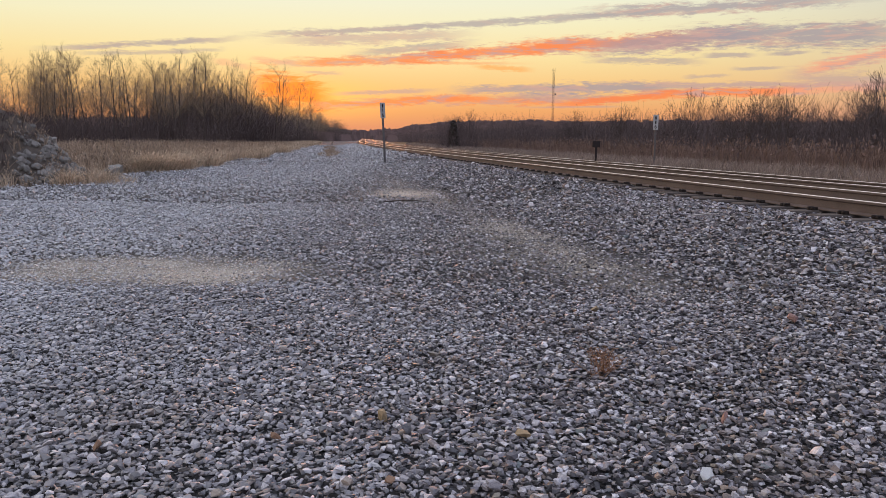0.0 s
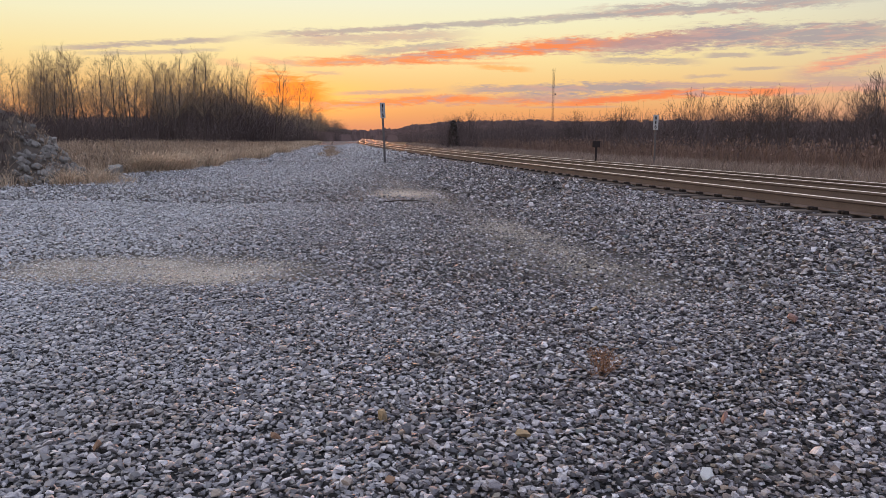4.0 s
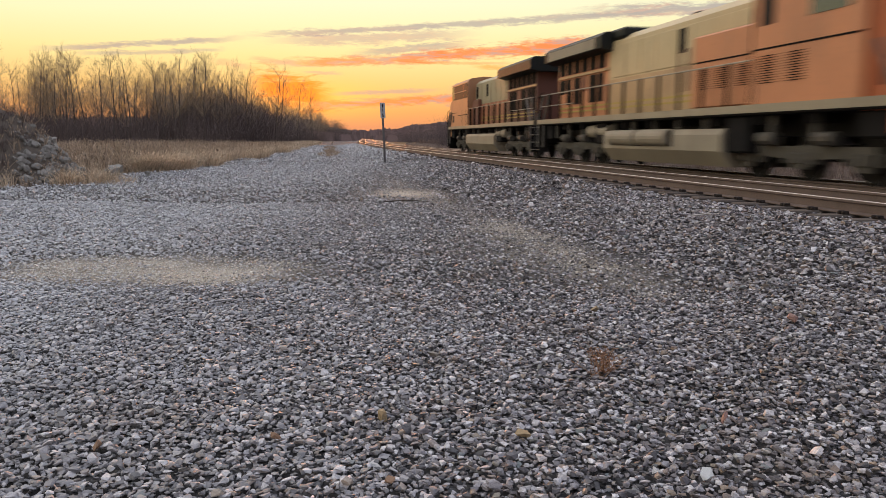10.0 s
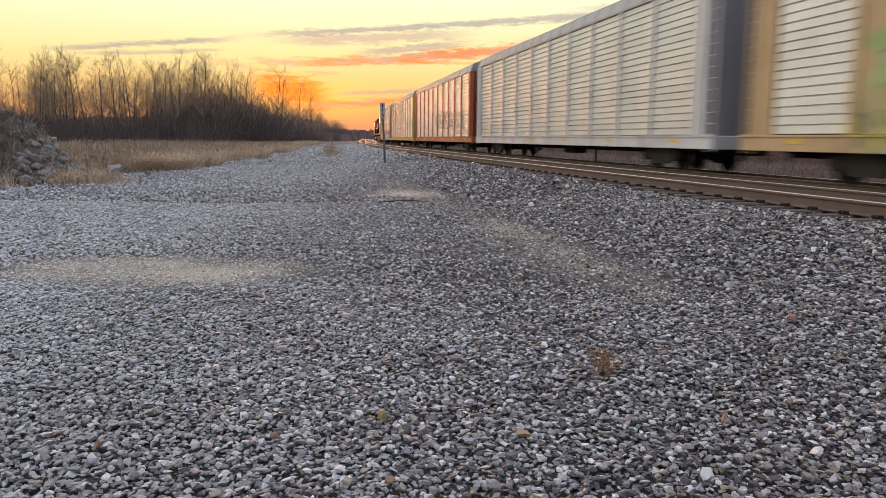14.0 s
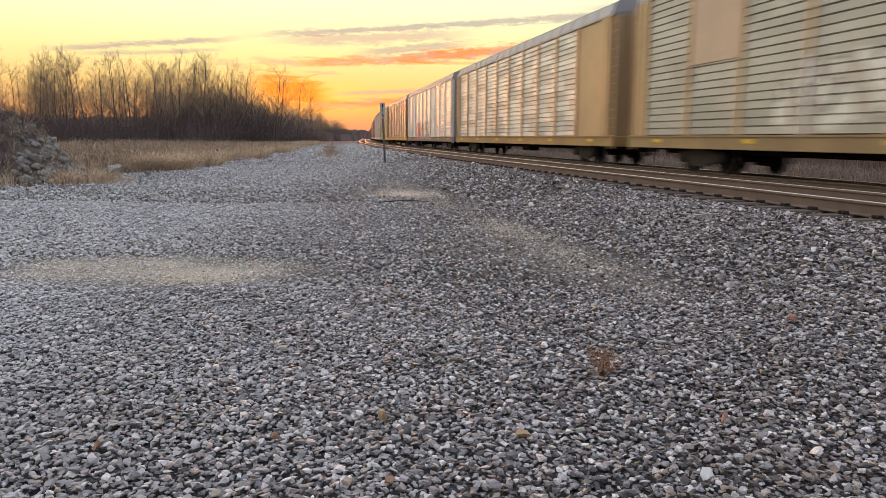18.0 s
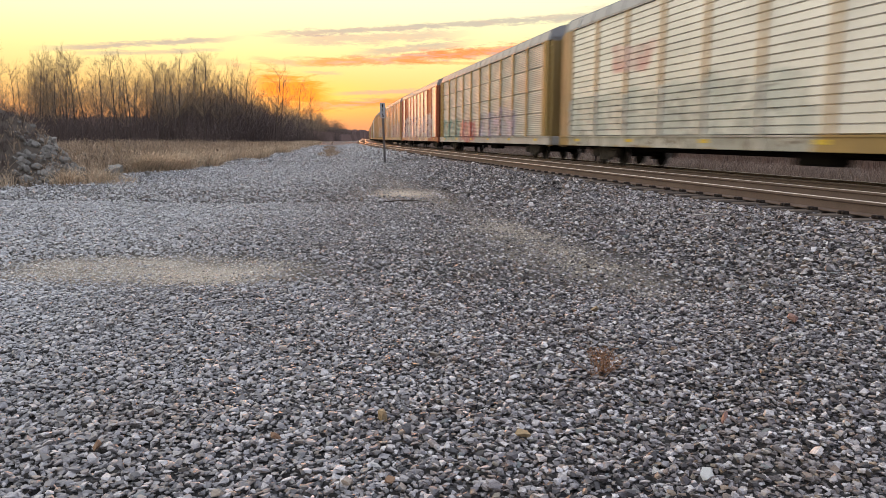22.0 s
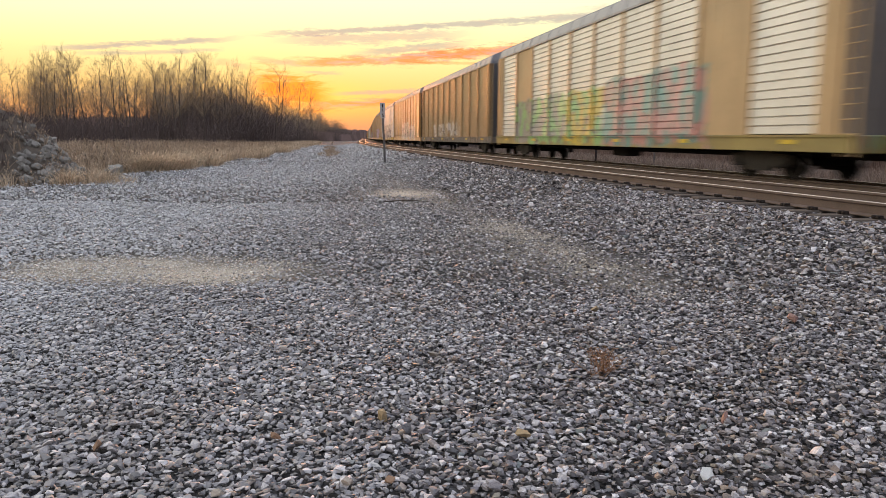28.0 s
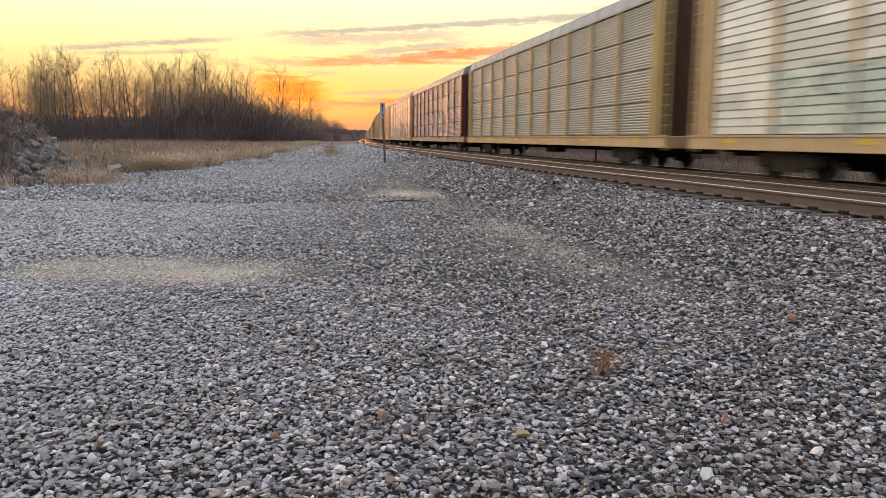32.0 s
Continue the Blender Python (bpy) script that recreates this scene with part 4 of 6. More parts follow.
    for sx in (-1, 1):
        for k, (y0, y1, zz) in enumerate(((-4.4, -3.4, 0.75), (4.3, 5.3, 0.6), (-9.9, -9.2, 0.9), (9.0, 9.9, 0.95))):
            bm = bmesh.new()
            xa, xb = sorted((sx * 0.7, sx * 1.38))
            box(bm, xa, xb, y0, y1, zz, 1.5, 0.05)
            part("equipment_box", bm, M_UNDER, lo)
        for q in (-7.9, -5.9, 5.9, 7.9):
            bm = bmesh.new()
            tube(bm, (sx * 1.22, q - 0.3, 0.95), (sx * 1.22, q + 0.3, 0.95), 0.15, sides=10)
            part("brake_cylinder", bm, M_SILVER, lo)
        for q in np.arange(-8.9, 9.0, 1.5):
            bm = bmesh.new()
            box(bm, sx * 1.25 - 0.06, sx * 1.25 + 0.06, q - 0.08, q + 0.08, 0.95, 1.5, 0.02)
            part("frame_bracket", bm, M_SILVER, lo)
    # long hood
    bm = bmesh.new()
    prism(bm, [(-1.0, 1.72), (-1.0, 4.28), (-0.8, 4.48), (0.8, 4.48), (1.0, 4.28), (1.0, 1.72)], "y", -4.2, 5.5)
    part("engine_hood", bm, M_DIMHOOD if faded else M_PALEHOOD, lo, uv=True)
    bm = bmesh.new()
    prism(bm, [(-1.0, 1.72), (-1.0, 4.06), (1.0, 4.06), (1.0, 1.72)], "y", -9.6, -4.2)
    part("radiator_hood", bm, M_RUST if faded else M_ORANGE, lo, uv=True)
    for sx in (-1, 1):
        for zz in (1.98, 2.14):
            xa, xb = sorted((sx * 1.0, sx * 1.024))
            bm = bmesh.new()
            box(bm, xa, xb, -9.5, 6.2, zz, zz + 0.06)
            part("stripe", bm, M_YELLOW, lo, "yellow stripe along the hood", uv=True)
        bm = bmesh.new()
        box(bm, sx * 1.0 - 0.015, sx * 1.0 + 0.015, -4.1, 6.2, 1.78, 3.0)
        part("hood_band", bm, M_BAND if faded else M_SALMON, lo, uv=True)
        # two rows of black openings in a pale frame below the radiators
        for i, q in enumerate(np.arange(-9.4, -4.4, 0.84)):
            bm = bmesh.new()
            xa, xb = sorted((sx * 1.0, sx * 1.03))
            box(bm, xa, xb, q, q + 0.62, 3.5, 4.05, 0.01)
            part("louvre", bm, M_VENT, lo)
            bm = bmesh.new()
            box(bm, xa, xb, q, q + (0.5 if i % 2 else 0.7), 2.3 if i % 3 else 2.75, 3.32, 0.01)
            part("louvre", bm, M_VENT if i != 3 else M_MAROON, lo)
        bm = bmesh.new()
        xa, xb = sorted((sx * 1.0, sx * 1.06))
        box(bm, xa, xb, -9.55, -4.25, 3.36, 3.46, 0.01)
        part("vent_frame", bm, M_SALMON, lo, uv=True)
        for q in ((0.2, 2.9) if faded else (0.9, 4.6)):
            bm = bmesh.new()
            xa, xb = sorted((sx * 1.0, sx * 1.03))
            box(bm, xa, xb, q, q + 0.46, 3.4, 4.1, 0.01)
            part("vent_window", bm, M_VENT, lo)
        for q in np.arange(-3.9, 5.2, 1.15):
            bm = bmesh.new()
            xa, xb = sorted((sx * 1.0, sx * 1.02))
            box(bm, xa, xb, q, q + 1.08, 3.06, 4.15, 0.008)
            part("engine_door", bm, M_DIMHOOD if faded else M_PALEHOOD, lo, uv=True)
        bm = bmesh.new()
        xa, xb = sorted((sx * 1.0, sx * 1.25))
        if faded:
            box(bm, xa, xb, 1.9, 3.55, 1.75, 3.3, 0.05)
        else:
            box(bm, xa, xb, 2.2, 5.38, 1.75, 3.7, 0.05)
        part("equipment_cabinet", bm, M_MAROON if faded else M_ORANGE, lo, uv=True)
        if faded:
            xa, xb = sorted((sx * 1.5, sx * 1.512))
            bm = bmesh.new()
            box(bm, xa, xb, 3.75, 7.0, 2.42, 2.46)
            box(bm, xa, xb, 3.68, 3.76, 1.8, 4.3)
            box(bm, xa, xb, 7.6, 9.1, 2.62, 2.66)
            part("door_seam", bm, M_VENT, lo)
            bm = bmesh.new()
            box(bm, xa, xb, 8.35, 8.75, 1.98, 2.45)
            part("grab_slot", bm, M_DARKSLOT, lo)
            bm = bmesh.new()
            tube(bm, (sx * 1.56, 4.2, 3.95), (sx * 1.56, 8.2, 3.95), 0.02, sides=6)
            part("window_rail", bm, M_STEELRAIL, lo)
            # dark strips stand in for the handrail posts' shadows on the hood
            for q in np.arange(-3.7, 1.9, 0.95):
                bm = bmesh.new()
                xa, xb = sorted((sx * 1.0, sx * 1.04))
                box(bm, xa, xb, q, q + 0.1, 1.8, 3.0)
                part("hood_rib", bm, M_RUST, lo, uv=True)
        if not faded:
            for q in (0.9, 1.45, 2.05):
                bm = bmesh.new()
                xa, xb = sorted((sx * 1.0, sx * 1.03))
                box(bm, xa, xb, q, q + 0.16, 2.3, 3.5, 0.005)
                part("hood_rib", bm, M_RUST, lo, uv=True)
            xa, xb = sorted((sx * 1.25, sx * 1.262))
            bm = bmesh.new()
            box(bm, xa, xb, 2.3, 5.36, 2.96, 3.0)
            part("door_seam", bm, M_VENT, lo)
            for q in (2.6, 3.5, 4.5):
                bm = bmesh.new()
                for k in range(10):
                    box(bm, xa, xb, q, q + 0.42, 2.25 + 0.055 * k, 2.27 + 0.055 * k)
                part("louvre", bm, M_VENT, lo)
            xa, xb = sorted((sx * 1.5, sx * 1.512))
            bm = bmesh.new()
            box(bm, xa, xb, 5.45, 9.1, 2.96, 3.0)
            box(bm, xa, xb, 5.42, 5.47, 1.8, 4.2)
            part("door_seam", bm, M_VENT, lo)
            for q in (5.8, 6.8):
                bm = bmesh.new()
                for k in range(12):
                    box(bm, xa, xb, q, q + 0.6, 2.2 + 0.055 * k, 2.22 + 0.055 * k)
                part("louvre", bm, M_VENT, lo)
    # radiator wings, dark above and paler along their edge
    bm = bmesh.new()
    prism(bm, [(-1.02, 4.0), (-1.5, 4.1), (-1.5, 4.5), (-1.3, 4.66), (1.3, 4.66), (1.5, 4.5), (1.5, 4.1), (1.02, 4.0)], "y", -10.1, -3.9)
    part("radiator_wing", bm, M_BLACKISH, lo, "dark overhanging radiator housing", uv=True)
    if not faded:
        for sx in (-1, 1):
            bm = bmesh.new()
            xa, xb = sorted((sx * 1.5, sx * 1.515))
            box(bm, xa, xb, -9.6, -4.4, 4.12, 4.48)
            part("wing_panel", bm, M_TANK, lo, uv=True)
    bm = bmesh.new()
    box(bm, -1.04, 1.04, -4.3, -2.9, 4.35, 4.72, 0.08)
    tube(bm, (0, 0.6, 4.4), (0, 0.6, 4.66), 0.4, sides=12)
    box(bm, -0.45, 0.45, 2.4, 3.6, 4.4, 4.58, 0.04)
    part("exhaust_housing", bm, M_BLACKISH, lo, uv=True)
    # cab
    bm = bmesh.new()
    prism(bm, [(-1.5, 1.72), (-1.5, 4.5), (-1.3, 4.68), (-0.6, 4.78), (0.6, 4.78), (1.3, 4.68), (1.5, 4.5), (1.5, 1.72)], "y", 3.6 if faded else 5.4, 9.15)
    part("cab", bm, side, lo, uv=True)
    bm = bmesh.new()
    prism(bm, [(9.15, 1.05), (9.15, 3.8), (10.05, 3.62), (10.68, 3.2), (10.8, 2.9), (10.8, 1.05)], "x", -1.35, 1.35)
    box(bm, -1.4, 1.4, 10.6, 10.85, 0.95, 1.8, 0.05)
    part("nose", bm, side if faded else M_NOSE, lo, "short orange nose", uv=True)
    bm = bmesh.new()
    prism(bm, [(10.75, 0.2), (10.75, 0.95), (11.05, 0.95), (11.25, 0.2)], "x", -1.35, 1.35)
    part("plough", bm, M_UNDER, lo)
    bm = bmesh.new()
    box(bm, -0.6, 0.6, 5.6, 9.1, 4.7, 4.76, 0.02)
    box(bm, -0.3, 0.3, 7.0, 7.6, 4.75, 4.9, 0.05)
    part("cab_roof", bm, M_PALEHOOD, lo, uv=True)
    for sx in (-1, 1):
        for y0, y1 in ((3.9, 5.1), (5.25, 8.2), (8.35, 9.05)) if faded else ((5.75, 6.25), (7.5, 8.7)):
            bm = bmesh.new()
            xa, xb = sorted((sx * 1.5, sx * 1.512))
            box(bm, xa, xb, y0, y1, 3.5, 4.42, 0.004)
            part("window", bm, M_GLARE if y0 > 7 else M_PANE, lo, "cab side window")
        bm = bmesh.new()
        xa, xb = sorted((sx * 1.35, sx * 1.36))
        box(bm, xa, xb, 9.5, 9.7, 1.95, 2.5)
        part("grab_slot", bm, M_DARKSLOT, lo)
        bm = bmesh.new()
        xa, xb = sorted((sx * 0.12, sx * 1.3))
        box(bm, xa, xb, 9.15, 9.17, 3.84, 4.45, 0.004)
        part("windscreen", bm, M_GLARE, lo, "dark windscreen")
    bm = bmesh.new()
    box(bm, -1.0, 1.0, -11.1, -10.7, 0.7, 1.5, 0.05)
    part("rear_plate", bm, M_UNDER, lo)
    for y in (-10.75, 10.75):
        o = part("coupler", MADE["coupler"], None, lo)
        o.location = (0, y * 0.985, 0.05)
        if y < 0:
            o.rotation_euler = (0, 0, math.pi)
    for sy in (-1, 1):
        truck(lo, sy * 6.9, LOCO_AXLES, 0.52, M_SILVER, sense, where)
    return lo, where, flip


TRAIN.append(locomotive("orange diesel locomotive with a faded cab and dark radiators", lambda t: coupling(t, 0) + 33.45, 0.0, 1, True))
TRAIN.append(locomotive("orange and yellow striped diesel locomotive running backwards", lambda t: coupling(t, 0) + 11.15, 180.0, -1, False))


# ------------------------------------------------------------ loose stones


def stone_mat(name, tan=0.0):
    m = bpy.data.materials.new(name)
    m.use_nodes = True
    g = Net(m.node_tree)
    out, b = g.n("ShaderNodeOutputMaterial"), g.n("ShaderNodeBsdfPrincipled")
    r = g.n("ShaderNodeNewGeometry").outputs["Random Per Island"]
    co = g.n("ShaderNodeTexCoord").outputs["Object"]
    c = g.ramp(r, [(0.0, (0.026, 0.024, 0.028)), (0.18, (0.10, 0.09, 0.10)), (0.34, (0.20, 0.178, 0.19)), (0.5, (0.31, 0.288, 0.303)), (0.68, (0.48, 0.45, 0.468)), (0.84, (0.76, 0.725, 0.735)),
                   (0.88, (0.27, 0.20, 0.175)), (0.92, (0.30, 0.225, 0.16)), (0.95, (0.15, 0.18, 0.19)), (0.97, (0.22, 0.17, 0.15)), (1.0, (0.62, 0.61, 0.6))])
    grain = g.noise(co, 110.0, 5.0, 0.75)
    patchy = g.noise(co, 1.1, 3.0)
    blotch = g.noise(co, 48.0, 3.0, 0.6)
    c = g.mix(1.0, c, g.ramp(blotch, [(0.36, 0.72), (0.5, 1.0), (0.66, 1.15)]), "MULTIPLY")
    c = g.mix(1.0, c, g.ramp(grain, [(0.34, 0.5), (0.48, 1.0), (0.68, 1.08)]), "MULTIPLY")
    c = g.mix(g.m("MULTIPLY", g.smooth(patchy, 0.5, 0.7), 0.3), c, (0.24, 0.19, 0.16))
    px = g.n("ShaderNodeSeparateXYZ")
    g.put(px.inputs[0], co)
    # tone by place: paler towards the left, slightly darker towards the right
    noisy_x = g.m("ADD", px.outputs[0], g.m("MULTIPLY", g.m("SUBTRACT", patchy, 0.5), 4.0))
    c = g.mix(g.m("MULTIPLY", g.smooth(noisy_x, 1.0, -1.6), 0.36), c, (0.48, 0.475, 0.485))
    c = g.mix(g.m("MULTIPLY", g.smooth(noisy_x, -1.4, -4.2), 0.48), c, (0.68, 0.69, 0.71))
    c = g.mix(g.m("MULTIPLY", g.smooth(noisy_x, 0.3, 3.2), 0.06), c, (0.07, 0.067, 0.07))
    if tan:
        c = g.mix(tan, c, (0.90, 0.79, 0.63))
    g.put(b.inputs["Base Color"], c)
    b.inputs["Roughness"].default_value = 0.56
    b.inputs["Specular IOR Level"].default_value = 0.5
    bp = g.n("ShaderNodeBump")
    bp.inputs["Strength"].default_value = 0.5
    bp.inputs["Distance"].default_value = 0.006
    g.put(bp.inputs["Height"], grain)
    g.put(b.inputs["Normal"], bp.outputs[0])
    g.put(out.inputs[0], b.outputs[0])
    return m


M_STONE = stone_mat("ballast_stone")
M_GRIT = stone_mat("tan_grit", 0.4)
RNG = np.random.default_rng(11)


def hull(points):
    bm = bmesh.new()
    for p in points:
        bm.verts.new(p)
    bmesh.ops.convex_hull(bm, input=bm.verts)
    loose = [v for v in bm.verts if not v.link_faces]
    bmesh.ops.delete(bm, geom=loose, context="VERTS")
    bmesh.ops.triangulate(bm, faces=bm.faces)
    bmesh.ops.recalc_face_normals(bm, faces=bm.faces)
    bm.verts.ensure_lookup_table()
    bm.verts.index_update()
    v = np.array([x.co[:] for x in bm.verts], np.float32)
    f = np.array([[x.index for x in q.verts] for q in bm.faces], np.int32)
    bm.free()
    return v, f


def pebbles(n, count):
    """Shapes of broken stone: hulls of a few points on a squashed ball."""
    made = []
    for _ in range(count):
        p = RNG.normal(size=(n, 3))
        p /= np.linalg.norm(p, axis=1)[:, None]
        p = np.sign(p) * np.abs(p) ** 0.6
        p *= RNG.uniform(0.82, 1.1, (n, 1)) * np.array([0.95, RNG.uniform(0.5, 0.85), RNG.uniform(0.3, 0.55)])
        made.append(hull(p * 0.5))
    return made


def turned(n, tilt):
    yaw, t, d = RNG.uniform(0, 2 * np.pi, n), RNG.normal(0, tilt, n), RNG.uniform(0, 2 * np.pi, n)
    c, s = np.cos(yaw), np.sin(yaw)
    z = np.zeros(n)
    rz = np.stack([np.stack([c, -s, z], 1), np.stack([s, c, z], 1), np.stack([z, z, z + 1], 1)], 1)
    ct, st = np.cos(t), np.sin(t)
    rx = np.stack([np.stack([z + 1, z, z], 1), np.stack([z, ct, -st], 1), np.stack([z, st, ct], 1)], 1)
    c, s = np.cos(d), np.sin(d)
    rd = np.stack([np.stack([c, -s, z], 1), np.stack([s, c, z], 1), np.stack([z, z, z + 1], 1)], 1)
    return rd @ rx @ rz


def scatter(shapes, pos, size, tilt):
    """All the stones at pos, as arrays of corners and triangles."""
    rot = turned(len(pos), tilt) * size[:, None, None]
    kind = RNG.integers(0, len(shapes), len(pos))
    vs, fs, base = [], [], 0
    for k, (v, f) in enumerate(shapes):
        i = np.where(kind == k)[0]
        if not len(i):
            continue
        w = np.einsum("nij,vj->nvi", rot[i], v) + pos[i][:, None, :]
        vs.append(w.reshape(-1, 3))
        fs.append((f[None] + base + (np.arange(len(i)) * len(v))[:, None, None]).reshape(-1, 3))
        base += len(i) * len(v)
    return np.concatenate(vs), np.concatenate(fs)


def stones(name, label, y0, y1, gap, mean, corners, tilt, wide=None, grit=False):
    """Loose stones over the part of the road between two distances."""
    ys = np.arange(y0, y1, gap)
    pts = []
    for y in ys:
        e = 0.64 * y + 0.3
        x = np.arange(-e, e, gap) if wide is None else np.arange(-wide, wide, gap)
        if wide and y > 2.1:
            x = x[np.abs(x) > e]
        pts.append(np.stack([x, np.full_like(x, y)], 1))
    p = np.concatenate(pts) + RNG.uniform(-0.5, 0.5, (sum(map(len, pts)), 2)) * gap
    s, d = beside(p[:, 0], p[:, 1])
    keep = (p[:, 0] > ROAD_EDGE(p[:, 1]) - 0.2 + RNG.normal(0, 0.3, len(p))) & (d < (-5.5 if mean > 0.1 else -2.4))
    keep &= (np.abs(d - NEAR) > 0.86) | (np.abs(d - NEAR) < 0.6)
    sand = sandy(p[:, 0], p[:, 1])
    keep &= (RNG.uniform(0, 1, len(p)) > sand * 0.55) if not grit else (sand > RNG.uniform(0.3, 0.85, len(p)))
    p, d, sand = p[keep], d[keep], sand[keep]
    size = mean * np.exp(RNG.normal(0, 0.23, len(p))) * (1 - 0.62 * sand) * np.where(d > -8.6, 1.25, 1.0)
    size = np.where(d > -5.6, np.minimum(size, 0.05), size)
    z = height(p[:, 0], p[:, 1]) + size * RNG.uniform(0.0, 0.9, len(p))
    v, f = scatter(pebbles(corners, 26), np.column_stack([p, z]), size, tilt)
    tagged(new(name, soup(name, v, f, M_GRIT if grit else M_STONE)), label, "gravel", kind="stuff")


stones("gravel_close", "loose grey crushed stones lying on the road", 2.1, 6.6, 0.0236, 0.034, 12, 0.3)
stones("gravel_middle", "loose grey crushed stones further along the road", 6.6, 15.0, 0.041, 0.044, 8, 0.3)
stones("grit", "fine tan grit filling hollows of the road", 5.8, 12.0, 0.027, 0.046, 6, 0.4, grit=True)
stones("gravel_around", "loose grey crushed stones round about on the road", -9.0, 15.0, 0.18, 0.09, 6, 0.4, 11.0)
stones("gravel_distant", "grey crushed stones in the distance along the road", 36.0, 125.0, 0.2, 0.12, 6, 0.45)
stones("gravel_far", "loose grey crushed stones far along the road", 15.0, 36.0, 0.088, 0.07, 6, 0.4)

# ------------------------------------------------------------ bare trees and brush

M_BARK = mat("grey_brown_bark", (0.10, 0.08, 0.068), 0.9, 0.0, 3.0, 0.35, 0.2)
M_TWIG = mat("bare_twigs", (0.30, 0.225, 0.15), 0.9, 0.0, 2.0, 0.3, 0.0, island=0.2)
M_SCRUB = mat("dark_scrub", (0.135, 0.102, 0.097), 0.95, 0.0, 0.6, 0.3, 0.0, island=0.3)
M_BUSHTWIG = mat("dark_bush_twigs", (0.09, 0.07, 0.066), 0.9, 0.0, 2.0, 0.3, 0.0, island=0.2)
M_BRUSH = mat("dark_brush", (0.135, 0.102, 0.094), 0.95, 0.0, 0.6, 0.3, 0.0, island=0.3)
# distance haze is mixed into this base colour, which makes it paler
M_FARWOOD = mat("haze_tinted_distant_wood", (0.25, 0.175, 0.165), 0.95, 0.0, 0.05, 0.3, 0.0, island=0.2)
M_DARKSHRUB = mat("dark_brown_shrub", (0.055, 0.046, 0.04), 0.9, 0.0, 1.0, 0.3, 0.0, island=0.25)
M_STRAW = mat("dry_golden_grass", (0.60, 0.465, 0.33), 0.85, 0.0, 0.4, 0.3, 0.0, island=0.3)
M_DULLGRASS = mat("dull_brown_grass", (0.38, 0.285, 0.205), 0.9, 0.0, 0.3, 0.35, 0.0, island=0.35)
M_TRACKGRASS = mat("faded_trackside_grass", (0.31, 0.24, 0.20), 0.9, 0.0, 0.3, 0.35, 0.0, island=0.35)
M_REED = mat("brown_reeds", (0.20, 0.132, 0.105), 0.9, 0.0, 0.4, 0.35, 0.0, island=0.35)


def limb_tubes(seg, sides=3):
    """Corners and triangles of tapered tubes along segments (n, 8): two ends, two radii."""
    seg = np.asarray(seg, np.float64)
    a, b, r0, r1 = seg[:, :3], seg[:, 3:6], seg[:, 6], seg[:, 7]
    d = b - a
    d /= np.linalg.norm(d, axis=1)[:, None] + 1e-9
    ref = np.where(np.abs(d[:, 2:3]) > 0.9, np.array([[1.0, 0, 0]]), np.array([[0, 0, 1.0]]))
    u = np.cross(d, ref)
    u /= np.linalg.norm(u, axis=1)[:, None] + 1e-9
    w = np.cross(d, u)
    ang = 2 * np.pi * np.arange(sides) / sides
    ring = np.cos(ang)[None, :, None] * u[:, None] + np.sin(ang)[None, :, None] * w[:, None]
    v = np.concatenate([a[:, None] + ring * r0[:, None, None], b[:, None] + ring * r1[:, None, None]], 1).reshape(-1, 3)
    f = []
    for i in range(sides):
        j = (i + 1) % sides
        f += [[i, j, sides + j], [i, sides + j, sides + i]]
    f = (np.array(f)[None] + (np.arange(len(seg)) * 2 * sides)[:, None, None]).reshape(-1, 3)
    return v, f


def grow(rng, tall, lean=0.05, wide=0.35, twigs=5):
    """Segments of a bare tree: (trunk, branches)."""
    trunk, limbs = [], []
    n = 9
    p = np.zeros(3)
    d = np.array([rng.normal(0, lean), rng.normal(0, lean), 1.0])
    r = tall * 0.0095
    pts = [p]
    for i in range(n):
        q = p + d / np.linalg.norm(d) * tall * 0.95 / n
        r1 = r * (0.86 if i < n - 1 else 0.3)
        trunk.append([*p, *q, r, r1])
        p, r = q, r1
        d = d + np.array([rng.normal(0, 0.06), rng.normal(0, 0.06), 0.12])
        pts.append(p)

    def branch(a, dr, ln, rad, level):
        k = 4 if level < 2 else 3
        q0, rr = a, rad
        dr = dr / np.linalg.norm(dr)
        for i in range(k):
            q1 = q0 + dr * ln / k
            limbs.append([*q0, *q1, max(rr, 0.0055), max(rr * 0.72, 0.004)])
            if level < 3 and i > 0 or level == 0:
                for _ in range(2):
                    side = rng.normal(0, 1, 3)
                    side -= dr * side.dot(dr)
                    side /= np.linalg.norm(side) + 1e-9
                    nd = dr * 0.8 + side * 0.58 + np.array([0, 0, 0.16])
                    branch(q1, nd, ln * rng.uniform(0.38, 0.6), rr * 0.55, level + 1)
            q0, rr = q1, rr * 0.72
            dr = dr + rng.normal(0, 0.065, 3) + np.array([0, 0, 0.06])
            dr /= np.linalg.norm(dr)

    m = int(25 + 6 * rng.random()) if wide < 0.35 else 16
    for i in range(m):
        h = rng.uniform(0.26, 0.96) if wide < 0.35 else rng.uniform(0.08, 0.8)
        j = min(int(h * n), n - 1)
        a = pts[j] + (pts[j + 1] - pts[j]) * (h * n - j)
        az = rng.uniform(0, 2 * np.pi)
        up = 0.75 + 0.55 * h if wide < 0.35 else 0.75 + 1.3 * h
        branch(a, np.array([np.cos(az), np.sin(az), up]), tall * wide * ((1.0 - h * 0.6) * rng.uniform(0.75, 1.25) if wide < 0.35 else (1.1 - h * 0.85) * rng.uniform(0.7, 1.05)), tall * 0.0042 * (1.2 - h * 0.8), 1 if twigs < 5 else (0 if h < 0.35 else 1))
    return trunk, limbs


